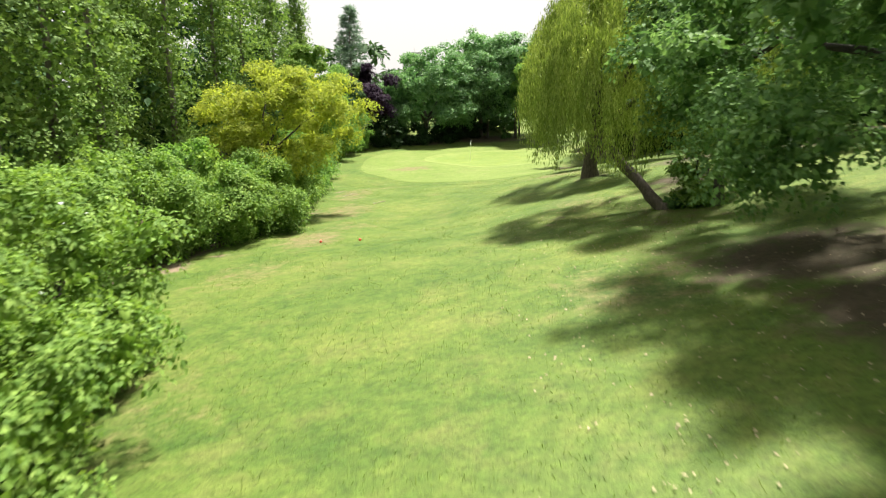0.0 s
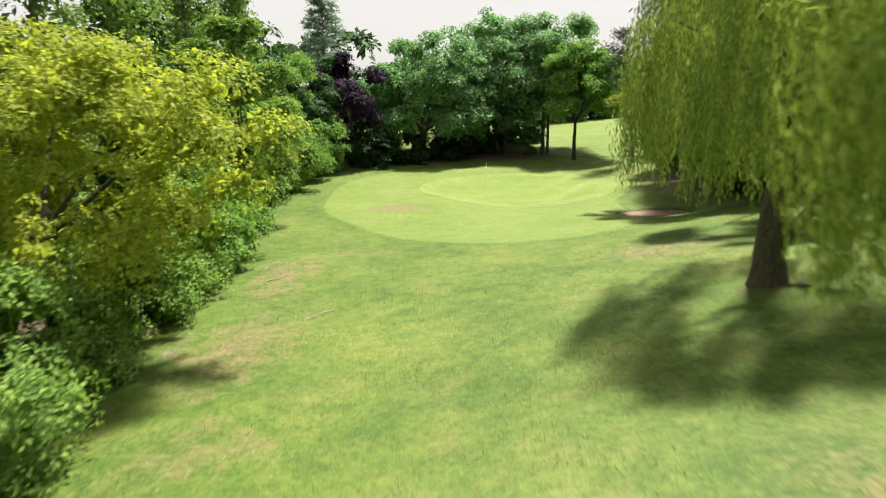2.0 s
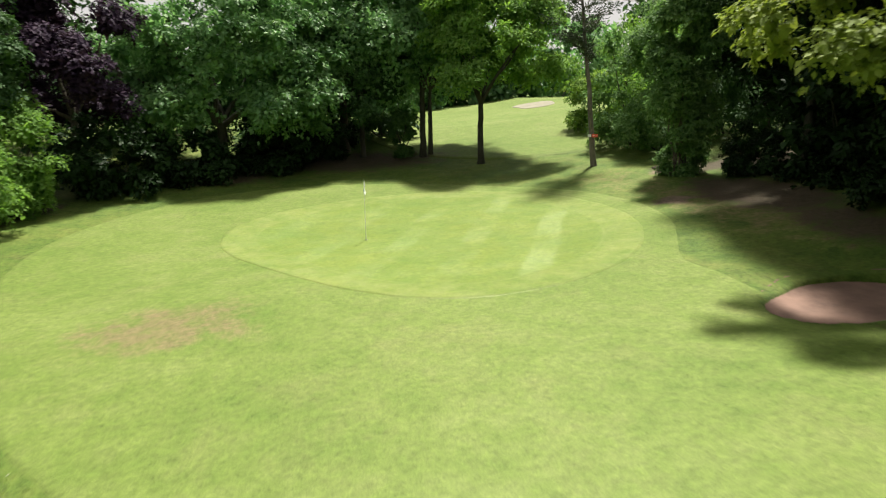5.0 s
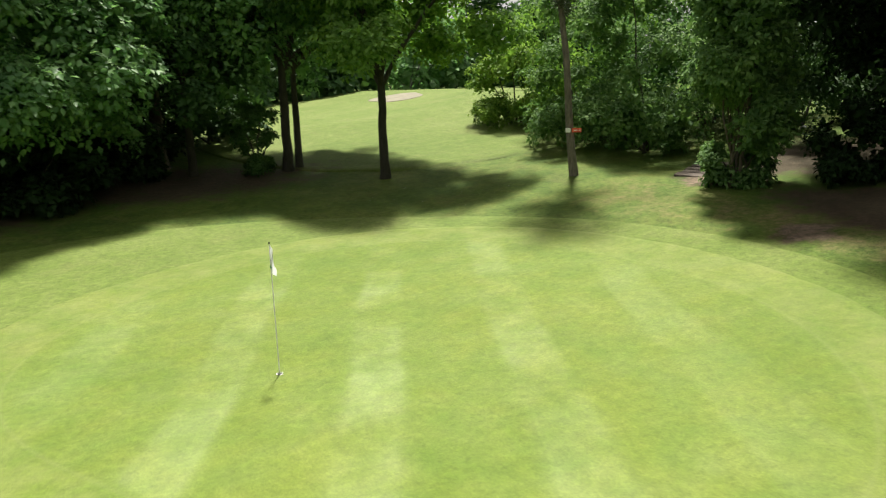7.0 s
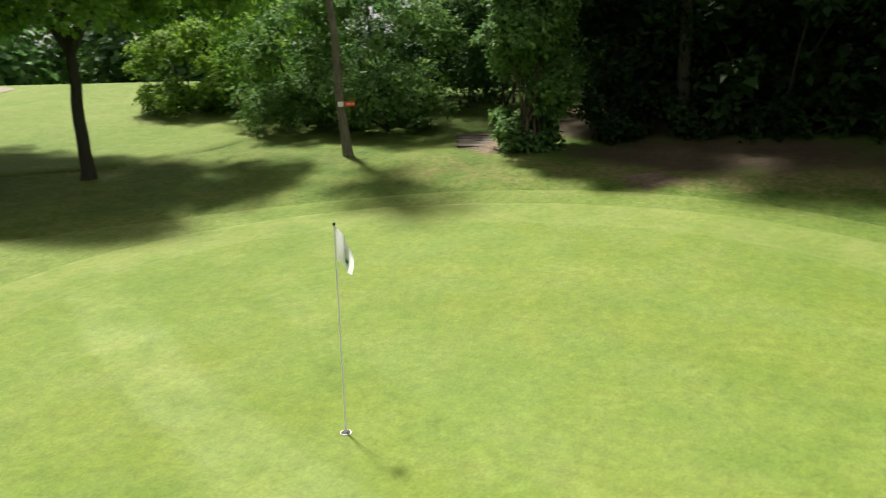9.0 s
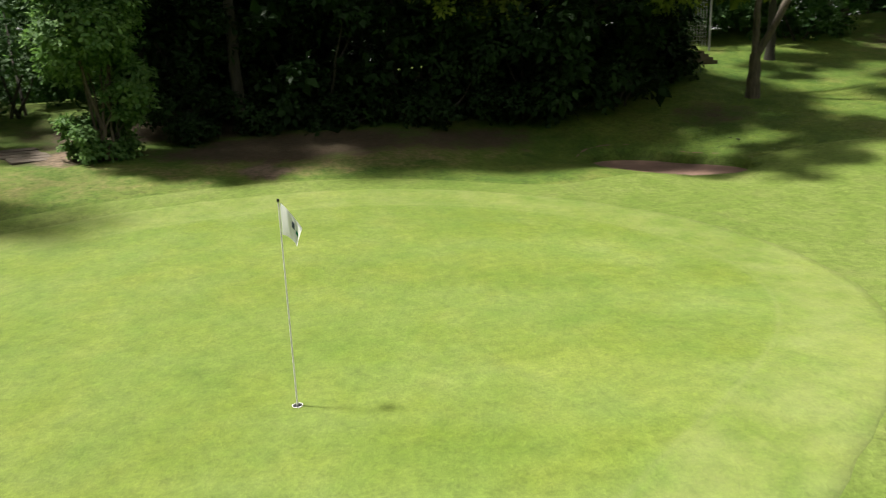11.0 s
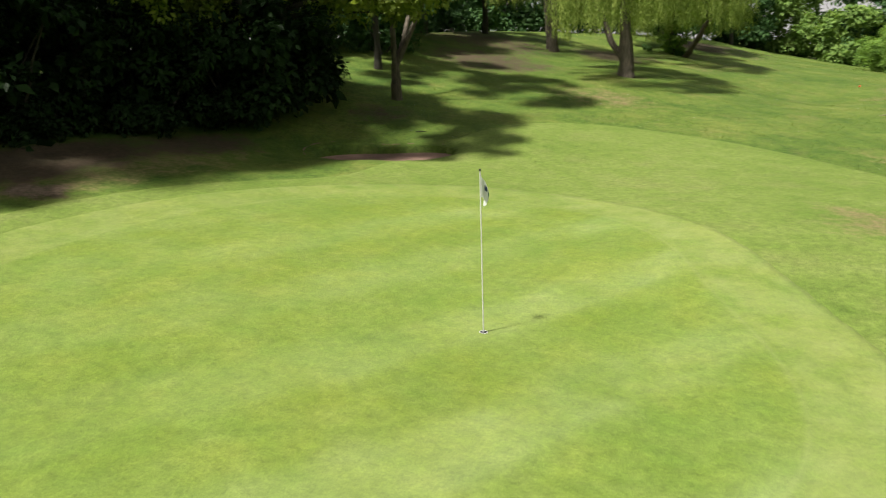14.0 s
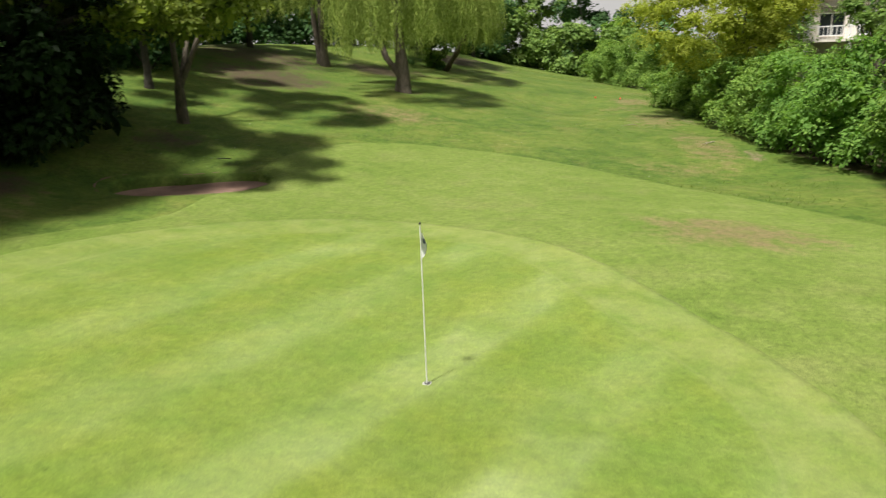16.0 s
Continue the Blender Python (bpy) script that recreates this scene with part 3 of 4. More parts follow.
def willow(x, y, label, h, centre, radii, strands, fall, seed_shift, trunks):
    """Weeping willow: arching limbs and curtains of hanging shoots with narrow leaves."""
    z = ground_z(x, y)
    t = thing("weeping_willow", (x, y, z), label, "tree", "weeping willows")
    rng = np.random.default_rng(40 + seed_shift)
    ps = []
    groups = 115
    ga = rng.random(groups) * 6.283
    gr = np.sqrt(rng.random(groups)) * 0.95
    gx0, gy0 = centre[0] + gr * radii[0] * np.cos(ga), centre[1] + gr * radii[1] * np.sin(ga)
    gz = h * (0.98 - 0.40 * gr ** 2.4) + rng.normal(scale=0.5, size=groups)
    hang = rng.exponential(0.7, groups)
    for i in range(strands):
        g = rng.integers(groups)
        spread = rng.normal(scale=0.15, size=2)
        px, py = gx0[g] + spread[0], gy0[g] + spread[1]
        rad = math.hypot(px - centre[0], py - centre[1])
        start = gz[g] - 0.6 * np.hypot(*spread) - 0.3 * rng.random()
        low = fall(px, py) + hang[g] + rng.exponential(0.45) + 1.8 * max(0, 0.8 - gr[g])
        length = start - low
        if length < 0.8:
            continue
        steps = int(length / 0.108)
        s = np.linspace(0, 1, steps)
        ox, oy = (px - centre[0]) / (rad + 0.01), (py - centre[1]) / (rad + 0.01)
        out = 0.55 * (1 - np.exp(-s * 5)) + 0.12 * np.sin(s * 5 + i)
        sway = 0.09 * np.sin(s * 7 + i * 1.7)
        pz = start + 0.35 * np.sin(np.minimum(s * 9, 3.14)) * (1 - s) - s * length
        ps.append(np.stack([px + ox * out - oy * sway, py + oy * out + ox * sway, pz], 1))
    p = np.concatenate(ps)
    p = p[rng.random(len(p)) < 0.92]
    n = len(p)
    p = p + rng.normal(scale=0.03, size=(n, 3))
    g = rng.integers(groups, size=4500)
    cap = np.stack([gx0[g], gy0[g], gz[g] - 0.15 - 1.3 * rng.random(4500)], 1) + rng.normal(scale=0.33, size=(4500, 3)) * np.array([1, 1, 0.4])
    cap_d = np.array([0, 0, -0.7]) + rng.normal(scale=0.7, size=cap.shape)
    d = np.array([0, 0, -1.0]) + rng.normal(scale=0.17, size=(n, 3))
    nr = unit(np.stack([p[:, 0] - centre[0], p[:, 1] - centre[1], 1.5 * np.ones(n)], 1)) + rng.normal(scale=0.6, size=(n, 3))
    L = 0.16 * (0.7 + 0.6 * rng.random(n))
    wide = np.full(4500, 0.048)
    leaves("crown", np.vstack([p, cap]), np.vstack([d, cap_d]), np.vstack([nr, unit(rng.normal(size=cap.shape))]), np.concatenate([L, wide * 4]), np.concatenate([L * 0.21, wide]), L_WILLOW, t)
    for path, r0, r1 in trunks:
        tube("trunk", path, np.linspace(r0, r1, len(path)) * np.concatenate([[1.35, 1.1], np.ones(len(path) - 2)]), BARK, t, 14, 0.1)
    tip = np.array(trunks[0][0][-1])
    for i in range(12):
        g = i * 3
        e = (0.85 * gx0[g], 0.85 * gy0[g], gz[g] - 0.3)
        tube("limb", bend(tip, e, 8, 0.5, 0.1), np.linspace(0.14, 0.02, 8), BARK_DARK, t, 7, 0.03)
    return t


def needle_tree(name, x, y, h, base, r, label, mat, count, lean=(0, 0), cone=True, trunk_r=0.16, bark=BARK_PALE, size=0.3):
    z = ground_z(x, y)
    t = thing(name, (x, y, z), label, "tree")
    q = bend((0, 0, -0.2), (lean[0], lean[1], h), 12, 0, 0.03)
    tube("trunk", q, np.concatenate([[trunk_r * 1.3], np.linspace(trunk_r, 0.03, 11)]), bark, t, 11, 0.03)
    ps, ds = [], []
    n_br = int((h - base) * 9)
    for i in range(n_br):
        f = (i + RNG.random()) / n_br
        zz = base + (h - base) * f
        ax = np.array([np.interp(zz, q[:, 2], q[:, 0]), np.interp(zz, q[:, 2], q[:, 1]), zz])
        reach = r * ((1 - f) ** 0.8 + 0.06 if cone else math.sin(0.35 + 2.5 * f) * (0.7 + 0.5 * RNG.random()))
        a = RNG.random() * 6.283
        tip = ax + np.array([reach * math.cos(a), reach * math.sin(a), reach * (0.05 if cone else 0.3)])
        if i % 2 == 0:
            tube("limb", bend(ax, tip, 5, -0.05, 0.03), np.linspace(0.035, 0.008, 5), bark, t, 5)
        m = int(count / n_br)
        s = RNG.random(m) ** 0.7
        pts = ax + (tip - ax) * s[:, None] + RNG.normal(scale=0.05 + 0.16 * s[:, None], size=(m, 3)) * np.array([1, 1, 0.6])
        ps.append(pts)
        ds.append(np.tile(unit(tip - ax), (m, 1)) + RNG.normal(scale=0.7, size=(m, 3)))
    p, d = np.concatenate(ps), np.concatenate(ds)
    L = size * (0.6 + 0.7 * RNG.random(len(p)))
    leaves("crown", p, d, shell(len(p)), L, L * 0.22, mat, t)
    return t


# --- wood behind the green
broad_tree("purple_tree", -11.7, 10.9, "dark purple-leaved tree at the back of the hedge", L_PURPLE, (0, 0, 5.6, 3.0, 2.9, 4.6), 22000, 0.23, 0.2, 34)
needle_tree("fir_tree", -15.0, 16.2, 15.2, 2.5, 3.3, "tall pale conifer with open branches", L_FIR, 11000, size=0.42)
broad_tree("broadleaf_tree", -14.6, 7.6, "dark green broadleaf tree behind the hedge", L_DARK, (0, 0, 5.0, 2.8, 3.0, 4.2), 17000, 0.2, 0.2, 28)
broad_tree("chestnut_tree", -5.6, 14.6, "broad chestnut with large dark leaves", L_CHESTNUT, (0.1, 0.3, 5.3, 6.2, 3.9, 5.1), 56000, 0.25, 0.3, 96, bark=BARK_DARK, squash=0.7, low=-0.65, share=(0.24, 0.42))
broad_tree("lime_tree", 1.2, 19.4, "tall full lime tree at the edge of the wood", L_CHESTNUT, (0, 0.3, 6.8, 5.8, 4.9, 6.4), 58000, 0.25, 0.28, 90, squash=0.75, low=-0.6, share=(0.24, 0.42))
broad_tree("lime_tree", 5.8, 17.0, "twin-stemmed lime tree beside the green", L_CHESTNUT, (0.2, 1.2, 7.2, 4.6, 3.7, 5.6), 44000, 0.23, 0.17, 72, squash=0.75, low=-0.65,
           stems=[((-0.2, 0), 0.19), ((0.28, 0.12), 0.14)], bark=BARK_DARK, fork=4.0)
broad_tree("young_tree", 2.1, 17.8, "slim dark tree trunk under the wood edge", L_DARK, (0, 0, 4.6, 2.8, 2.6, 2.8), 11000, 0.26, 0.16, 20, bark=BARK_DARK, limbs=4)
bush("ivy_clad_stump", 4.4, 16.9, "ivy-covered trunk beside the green", L_IVY, (0.75, 0.75, 3.6), 6000, 0.13, 14, category="tree stump")
broad_tree("maple_tree", 8.1, 13.4, "young maple with bright green leaves and dark trunk", L_MAPLE, (0.3, 0, 6.5, 3.6, 3.6, 4.2), 42000, 0.2, 0.175, 64, low=-0.6,
           fork=3.4, limbs=10, bark=BARK_DARK, squash=0.6)
for bx, by, rx, ry, h, m in ((-10.2, 9.6, 2.2, 1.8, 3.4, L_LAUREL_SHADE), (-7.2, 12.0, 2.2, 1.6, 2.6, L_LAUREL_SHADE), (-3.6, 14.6, 2.4, 1.6, 2.4, L_LAUREL_SHADE), (-0.6, 17.2, 2.2, 1.6, 2.6, L_LAUREL_SHADE),
                             (-8.5, 17.5, 3.2, 2.5, 6, L_DARK), (-1.5, 21.5, 4, 2.5, 6, L_DARK), (4.0, 23.5, 3.0, 2.4, 4.0, L_DARK), (-13, 20, 4, 3, 8, L_DARK), (-2.6, 18.8, 2.2, 2.0, 4.6, L_LAUREL_SHADE), (0.4, 21.6, 2.4, 2.0, 5.0, L_LAUREL_SHADE), (-9, 23, 4, 3, 9, L_DARK), (-3, 26, 4.5, 3, 9, L_DARK)):
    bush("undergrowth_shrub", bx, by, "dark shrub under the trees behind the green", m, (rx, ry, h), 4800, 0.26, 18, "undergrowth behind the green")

# --- pine, path and the shrubs beside it
needle_tree("pine_tree", 12.16, 7.5, 10.4, 5.0, 2.1, "leaning pine with grey trunk and thin needles", L_PINE, 5000, lean=(-1.1, 0.3), cone=False, trunk_r=0.13, size=0.24)
for bx, by, rx, ry, h, m, lb in ((16.2, 8.4, 2.5, 2.5, 7.5, L_THICKET, "dark holly shrub beside the dirt path"), (16.4, 12.2, 2.2, 2.2, 6.8, L_THICKET, "tall leafy green shrub at the wood edge"),
                                 (20.4, 5.6, 3.0, 2.8, 11.0, L_DARK, "tall leafy shrub beyond the dirt path"), (23.5, 2.6, 3.0, 3.0, 10.0, L_DARK, "dark tree-high shrub beyond the dirt path"), (17.6, 18.6, 2.2, 2.0, 3.6, L_BUSH, "rounded green shrub on the far grass"), (19.5, 15.5, 3.0, 3.0, 7.5, L_MAPLE, "light tree-high shrub at the wood edge"),
                                 (20.5, 9.5, 3.4, 3.0, 9.0, L_DARK, "dark tree-high shrub at the wood edge"), (27, 7, 4.0, 4.0, 12.0, L_DARK, "dark tree-high shrub at the wood edge"), (24.5, 15, 3.4, 3.4, 11.0, L_CHESTNUT, "leafy tree-high shrub at the wood edge")):
    bush("wood_edge_shrub", bx, by, lb, m, (rx, ry, h), 14000, 0.16, 26, "shrubs beside the path")
bush("wood_edge_shrub", 13.75, 2.55, "low leafy shrub round the stems of a young tree", L_THICKET, (0.85, 0.8, 1.7), 4000, 0.14, 14, "shrubs beside the path")
broad_tree("thicket_tree", 13.6, 2.5, "many-stemmed young tree beside the dirt path", L_THICKET, (0.1, 0.0, 4.4, 1.35, 1.3, 5.2), 38000, 0.16, 0.06, 72, low=-0.8, limbs=3, fork=0.9,
           stems=[((-0.16, 0.0), 0.06), ((0.16, 0.1), 0.055), ((0.0, -0.15), 0.05), ((0.06, 0.22), 0.045)], share=(0.3, 0.55))

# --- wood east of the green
for bx, by, rx, ry, rz, zc, m, n, sz in ((16.8, -1.2, 4.6, 4.5, 8.2, 9.2, L_LAUREL_SHADE, 44000, 0.26), (16.5, -6.2, 4.6, 4.5, 8.2, 9.2, L_LAUREL_SHADE, 44000, 0.26), (17.6, -11.8, 3.8, 3.6, 6.6, 7.4, L_LAUREL_SHADE, 26000, 0.23),
                                         (22.0, -4.0, 4.0, 4.2, 8.0, 8.6, L_DARK, 11000, 0.4), (21.2, 1.6, 3.4, 3.2, 7.0, 9.4, L_DARK, 9000, 0.38), (23, -12, 3.8, 4.0, 6.0, 6.4, L_DARK, 9000, 0.36), (25.5, 1.5, 3.6, 3.6, 6, 6.4, L_DARK, 8000, 0.36), (28.5, -2.5, 3.4, 4.5, 6, 5.6, L_LAUREL_SHADE, 8000, 0.45), (28.5, -10.5, 3.4, 4.5, 6, 5.6, L_LAUREL_SHADE, 8000, 0.45), (30.5, -6.4, 3.4, 4.0, 7, 6.4, L_LAUREL_SHADE, 9000, 0.45),
                                         (21.8, -15.8, 2.8, 2.6, 4.5, 5.0, L_LAUREL_SHADE, 9000, 0.3)):
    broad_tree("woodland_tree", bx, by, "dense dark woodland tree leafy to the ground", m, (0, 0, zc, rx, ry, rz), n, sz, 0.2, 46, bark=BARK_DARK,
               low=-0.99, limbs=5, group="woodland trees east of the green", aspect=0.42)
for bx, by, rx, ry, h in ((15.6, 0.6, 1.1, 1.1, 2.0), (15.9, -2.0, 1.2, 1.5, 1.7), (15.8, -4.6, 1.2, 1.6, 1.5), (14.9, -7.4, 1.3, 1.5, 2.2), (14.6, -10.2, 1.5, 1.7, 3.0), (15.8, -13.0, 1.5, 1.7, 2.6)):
    bush("ivy_shrub", bx, by, "low ivy and bramble at the wood edge", L_LAUREL_SHADE, (rx, ry, h), 5000, 0.15, 14, "ivy along the wood edge")
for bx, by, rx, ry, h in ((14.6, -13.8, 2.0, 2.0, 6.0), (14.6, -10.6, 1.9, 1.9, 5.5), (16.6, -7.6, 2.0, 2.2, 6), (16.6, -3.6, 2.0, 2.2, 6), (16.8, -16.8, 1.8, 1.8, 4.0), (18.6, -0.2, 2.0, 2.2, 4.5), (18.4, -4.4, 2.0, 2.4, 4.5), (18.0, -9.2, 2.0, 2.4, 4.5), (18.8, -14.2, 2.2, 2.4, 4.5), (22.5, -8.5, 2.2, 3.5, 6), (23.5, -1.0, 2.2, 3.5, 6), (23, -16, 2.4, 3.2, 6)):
    bush("understory_shrub", bx, by, "dark shrub filling the wood under the trees", L_LAUREL_SHADE, (rx, ry, h), 4200, 0.3, 22, "undergrowth in the wood")
broad_tree("field_maple", 15.2, -12.6, "large olive-green field maple over the bunker", L_OLIVE, (-2.6, 0.6, 4.8, 5.0, 5.2, 3.4), 40000, 0.19, 0.22, 62, bark=BARK_DARK, limbs=8, fork=3.2, squash=0.62)

# --- slope with the willows
broad_tree("acacia_tree", 12.85, -18.1, "forked tree with several rising stems", L_OLIVE, (0.2, -1.5, 7.6, 5.6, 5.6, 2.8), 40000, 0.18, 0.21, 34, limbs=3, fork=1.45,
           stems=[((0, 0), 0.24)], squash=0.6)
broad_tree("slim_tree", 16.9, -22.8, "slim dark tree with an ivy-clad trunk", L_DARK, (0, 0, 7.4, 4.0, 4.0, 3.0), 17000, 0.24, 0.17, 22, bark=BARK_DARK, fork=4.0, limbs=5)
for bx, by, rx, ry, h in ((19.0, -26.5, 2.4, 2.4, 4.2), (22.0, -23.5, 2.6, 2.6, 5.0), (24.5, -29, 2.6, 2.6, 4.5)):
    bush("dark_shrub", bx, by, "dark spreading shrub on the slope", L_DARK, (rx, ry, h), 9000, 0.2, 18, "dark shrubs on the slope")
willow(7.0, -32.7, "large weeping willow with hanging yellow-green shoots", 11.0, (0.1, 0.3), (3.8, 5.0), 2900, lambda px, py: 2.3 - 0.1 * py, 1,
       [(bend((0, 0, -0.3), (0.1, 0.1, 4.0), 9, 0, 0.05), 0.42, 0.26), (bend((0.1, 0.1, 0.9), (1.9, -0.2, 4.2), 8, -0.3, 0.04), 0.2, 0.13)])
willow(13.6, -39.0, "weeping willow higher on the slope", 9.6, (-0.4, 0), (4.5, 4.3), 1700, lambda px, py: 2.4 + 0.1 * py, 2,
       [(bend((0, 0, -0.3), (0, 0.1, 4.0), 8, 0, 0.04), 0.3, 0.22), (bend((0.5, -0.4, -0.3), (0.7, -0.3, 4.0), 8, 0, 0.04), 0.2, 0.15)])
willow(7.2, -49.3, "leaning willow with low hanging shoots", 8.6, (-0.7, 3.5), (4.3, 3.9), 3600, lambda px, py: 1.3 + 0.1 * (py - 2), 3,
       [(bend((0, 0, -0.3), (-2.3, 2.6, 2.6), 12, -0.2, 0.05), 0.22, 0.15)])
bush("sapling_shrub", 8.0, -49.6, "pale leafy sprouts between two trunks", L_BUSH, (1.1, 1.0, 3.0), 6500, 0.11, 20)
bush("ivy_clump", 7.4, -49.4, "ivy round the foot of the leaning tree", L_IVY, (0.6, 0.5, 0.4), 900, 0.12, 8, category="ivy")
bush("low_shrub", 9.75, -48.9, "small dark shrub under the sycamore", L_IVY, (0.35, 0.35, 0.55), 900, 0.1, 8)
broad_tree("sycamore_tree", 8.3, -50.4, "sycamore with dark broad leaves", L_THICKET, (0.9, -1.0, 5.2, 4.0, 3.6, 3.6), 26000, 0.17, 0.17, 50, limbs=7, fork=4.2, bark=BARK_DARK, group="sycamores")
broad_tree("sycamore_tree", 10.8, -59.0, "large sycamore with low dark limbs", L_THICKET, (-2.4, 0.2, 3.5, 4.8, 3.2, 3.9), 38000, 0.145, 0.3, 62, limbs=8, fork=2.6, bark=BARK_DARK, group="sycamores", low=-0.8)
broad_tree("sycamore_tree", 11.2, -64.0, "large sycamore overhanging bare soil", L_THICKET, (-2.2, 0.8, 4.9, 4.5, 4.6, 3.1), 12500, 0.25, 0.3, 50, limbs=8, fork=2.2, bark=BARK_DARK, group="sycamores", low=-0.75)
for bx, by, zc, r, n in ((20.2, -30.6, 6.4, 3.8, 10000), (24.5, -25.5, 6.4, 3.8, 9000), (19.65, -41.0, 6.6, 3.2, 9000), (22.0, -36.2, 6.4, 3.2, 9000), (26.5, -36.5, 6.5, 3.4, 8000), (18.0, -62, 6.5, 4.0, 8000), (24, -54, 7, 4.4, 8000), (30, -44, 7, 4.6, 8000),
                         (31, -28, 7, 4.6, 8000), (14, -72, 6.5, 4.2, 8000), (24, -66, 7, 5, 7000), (31, -58, 7, 5, 7000), (38, -48, 7, 5, 7000), (38, -34, 7, 5, 7000), (9, -88, 6.5, 5, 7000), (20, -84, 7, 5, 7000), (30, -76, 7, 5, 7000)):
    broad_tree("slope_tree", bx, by, "dark tree on top of the slope", L_DARK, (0, 0, zc - 1.6, r * 1.1, r * 1.1, r * 0.95), n * 3 // 4, 0.5, 0.24, 34, bark=BARK_DARK, limbs=4, fork=2.2, group="trees on the slope")

# --- hedge and trees west of the fairway
HEDGE = ((-7.6, -67.6, 2.9, 2.8, 4.0, L_BUSH, 18000, 0.15, "leafy light green shrub beside the fairway"),
         (-7.2, -64.2, 2.4, 2.3, 3.9, L_BUSH, 17000, 0.14, "leafy light green shrub beside the fairway"),
         (-8.6, -60.2, 2.8, 2.7, 4.6, L_BUSH, 26000, 0.14, "elder shrub with white flower heads"),
         (-11.6, -55.6, 2.7, 2.8, 5.4, L_BUSH, 20000, 0.15, "tall green shrub in the hedge"),
         (-15.0, -50.6, 2.8, 3.2, 5.6, L_BUSH, 16000, 0.17, "tall green shrub in the hedge"),
         (-13.6, -45.2, 3.0, 2.7, 5.0, L_BUSH, 24000, 0.15, "rounded green shrub beside the fairway"),
         (-11.6, -42.4, 2.8, 2.9, 4.6, L_BUSH, 26000, 0.14, "rounded green shrub beside the fairway"),
         (-11.2, -39.4, 2.6, 2.6, 4.7, L_BUSH, 22000, 0.14, "dense green shrub beside the fairway"),
         (-13.6, -40.6, 2.6, 3.0, 5.4, L_MAPLE, 14000, 0.17, "tall dark green shrub behind the hedge front"),
         (-11.4, -36.0, 2.5, 2.6, 4.3, L_BUSH, 20000, 0.14, "rounded green shrub beside the fairway"),
         (-11.4, -31.0, 2.3, 2.6, 3.7, L_BUSH, 19000, 0.14, "bright green shrub under the golden tree"),
         (-11.4, -27.0, 2.3, 2.5, 3.8, L_BUSH, 18000, 0.14, "green shrub at the foot of the hedge"),
         (-12.2, -23.4, 2.3, 2.5, 4.6, L_MAPLE, 15000, 0.16, "dark green shrub in the hedge"),
         (-13.2, -19.6, 2.4, 2.6, 4.8, L_MAPLE, 15000, 0.17, "dark green shrub in the hedge"),
         (-14.2, -16.0, 2.4, 2.5, 4.6, L_BUSH, 15000, 0.17, "green shrub in the hedge"),
         (-14.2, -13.0, 1.9, 2.2, 4.4, L_MAPLE, 12000, 0.17, "dark green shrub under a tall tree in the hedge"),
         (-16.0, -9.2, 2.8, 2.9, 6.2, L_BUSH, 21000, 0.17, "broad green shrub beside the green"),
         (-15.7, -5.0, 2.7, 2.8, 6.6, L_BUSH, 22000, 0.17, "broad green shrub beside the green"),
         (-15.1, -0.8, 2.7, 2.7, 6.0, L_BUSH, 20000, 0.17, "broad green shrub beside the green"),
         (-14.5, 3.2, 2.6, 2.6, 5.6, L_MAPLE, 18000, 0.18, "green shrub behind the green"),
         (-13.2, 6.8, 2.4, 2.2, 5.0, L_MAPLE, 15000, 0.18, "green shrub behind the green"))
for hx, hy, rx, ry, h, m, n, s, lb in HEDGE:
    bush("hedge_shrub", hx, hy, lb, m, (rx, ry, h), n, s, 24, "hedge along the fairway")
flower = bmesh.new()
for ring, rad, hz in ((1, 0.0, 0.03), (7, 0.055, 0.022), (12, 0.1, 0.0)):
    for q in range(ring):
        w = 6.283 * q / ring
        bmesh.ops.create_icosphere(flower, subdivisions=1, radius=0.028, matrix=Matrix.Translation((rad * math.cos(w), rad * math.sin(w), hz)) @ Matrix.Diagonal((1, 1, 0.5, 1)))
flower_mesh = bpy.data.meshes.new("flower_head")
flower.to_mesh(flower_mesh)
flower.free()
flower_mesh.materials.append(WHITE)
elder = next(o for o in scene.objects if o.name.startswith("hedge_shrub") and "elder" in o.get("label", ""))
for q in range(11):
    w, e = RNG.random() * 6.283 - 1.2, 0.15 + 1.2 * RNG.random()
    f = new("flower_head", flower_mesh)
    f.parent = elder
    f.matrix_basis = pose(2.3 * math.cos(w) * math.cos(e), 2.2 * math.sin(w) * math.cos(e), 2.1 + 2.15 * math.sin(e), RNG.normal() * 14, 20 * math.cos(w), 0) @ Matrix.Scale(0.38, 4)
broad_tree("golden_tree", -11.6, -34.3, "golden-leaved tree in the hedge", L_YELLOW, (0.9, 0.0, 5.4, 4.4, 3.6, 3.7), 44000, 0.14, 0.17, 84, limbs=8, low=-0.95, squash=0.65, bark=BARK_DARK, share=(0.15, 0.36))
broad_tree("hedge_tree", -13.5, -12.2, "tall green tree in the hedge", L_BUSH, (0, 0, 6.8, 2.9, 3.0, 5.8), 26000, 0.18, 0.2, 36, low=-0.95)
broad_tree("hedge_tree", -15.9, -27.0, "small grey-green tree in the hedge", L_POPLAR, (0, 0, 4.6, 2.0, 2.0, 2.8), 9000, 0.16, 0.15, 22)
broad_tree("hedge_tree", -15.9, -18.5, "dark green tree in the hedge", L_DARK, (0, 0, 5.4, 2.6, 2.6, 4.4), 13000, 0.19, 0.2, 26, low=-0.95)
broad_tree("hedge_tree", -16.6, 3.5, "green tree behind the green", L_MAPLE, (0, 0, 5.4, 3.0, 3.0, 4.2), 15000, 0.2, 0.2, 28, low=-0.95)
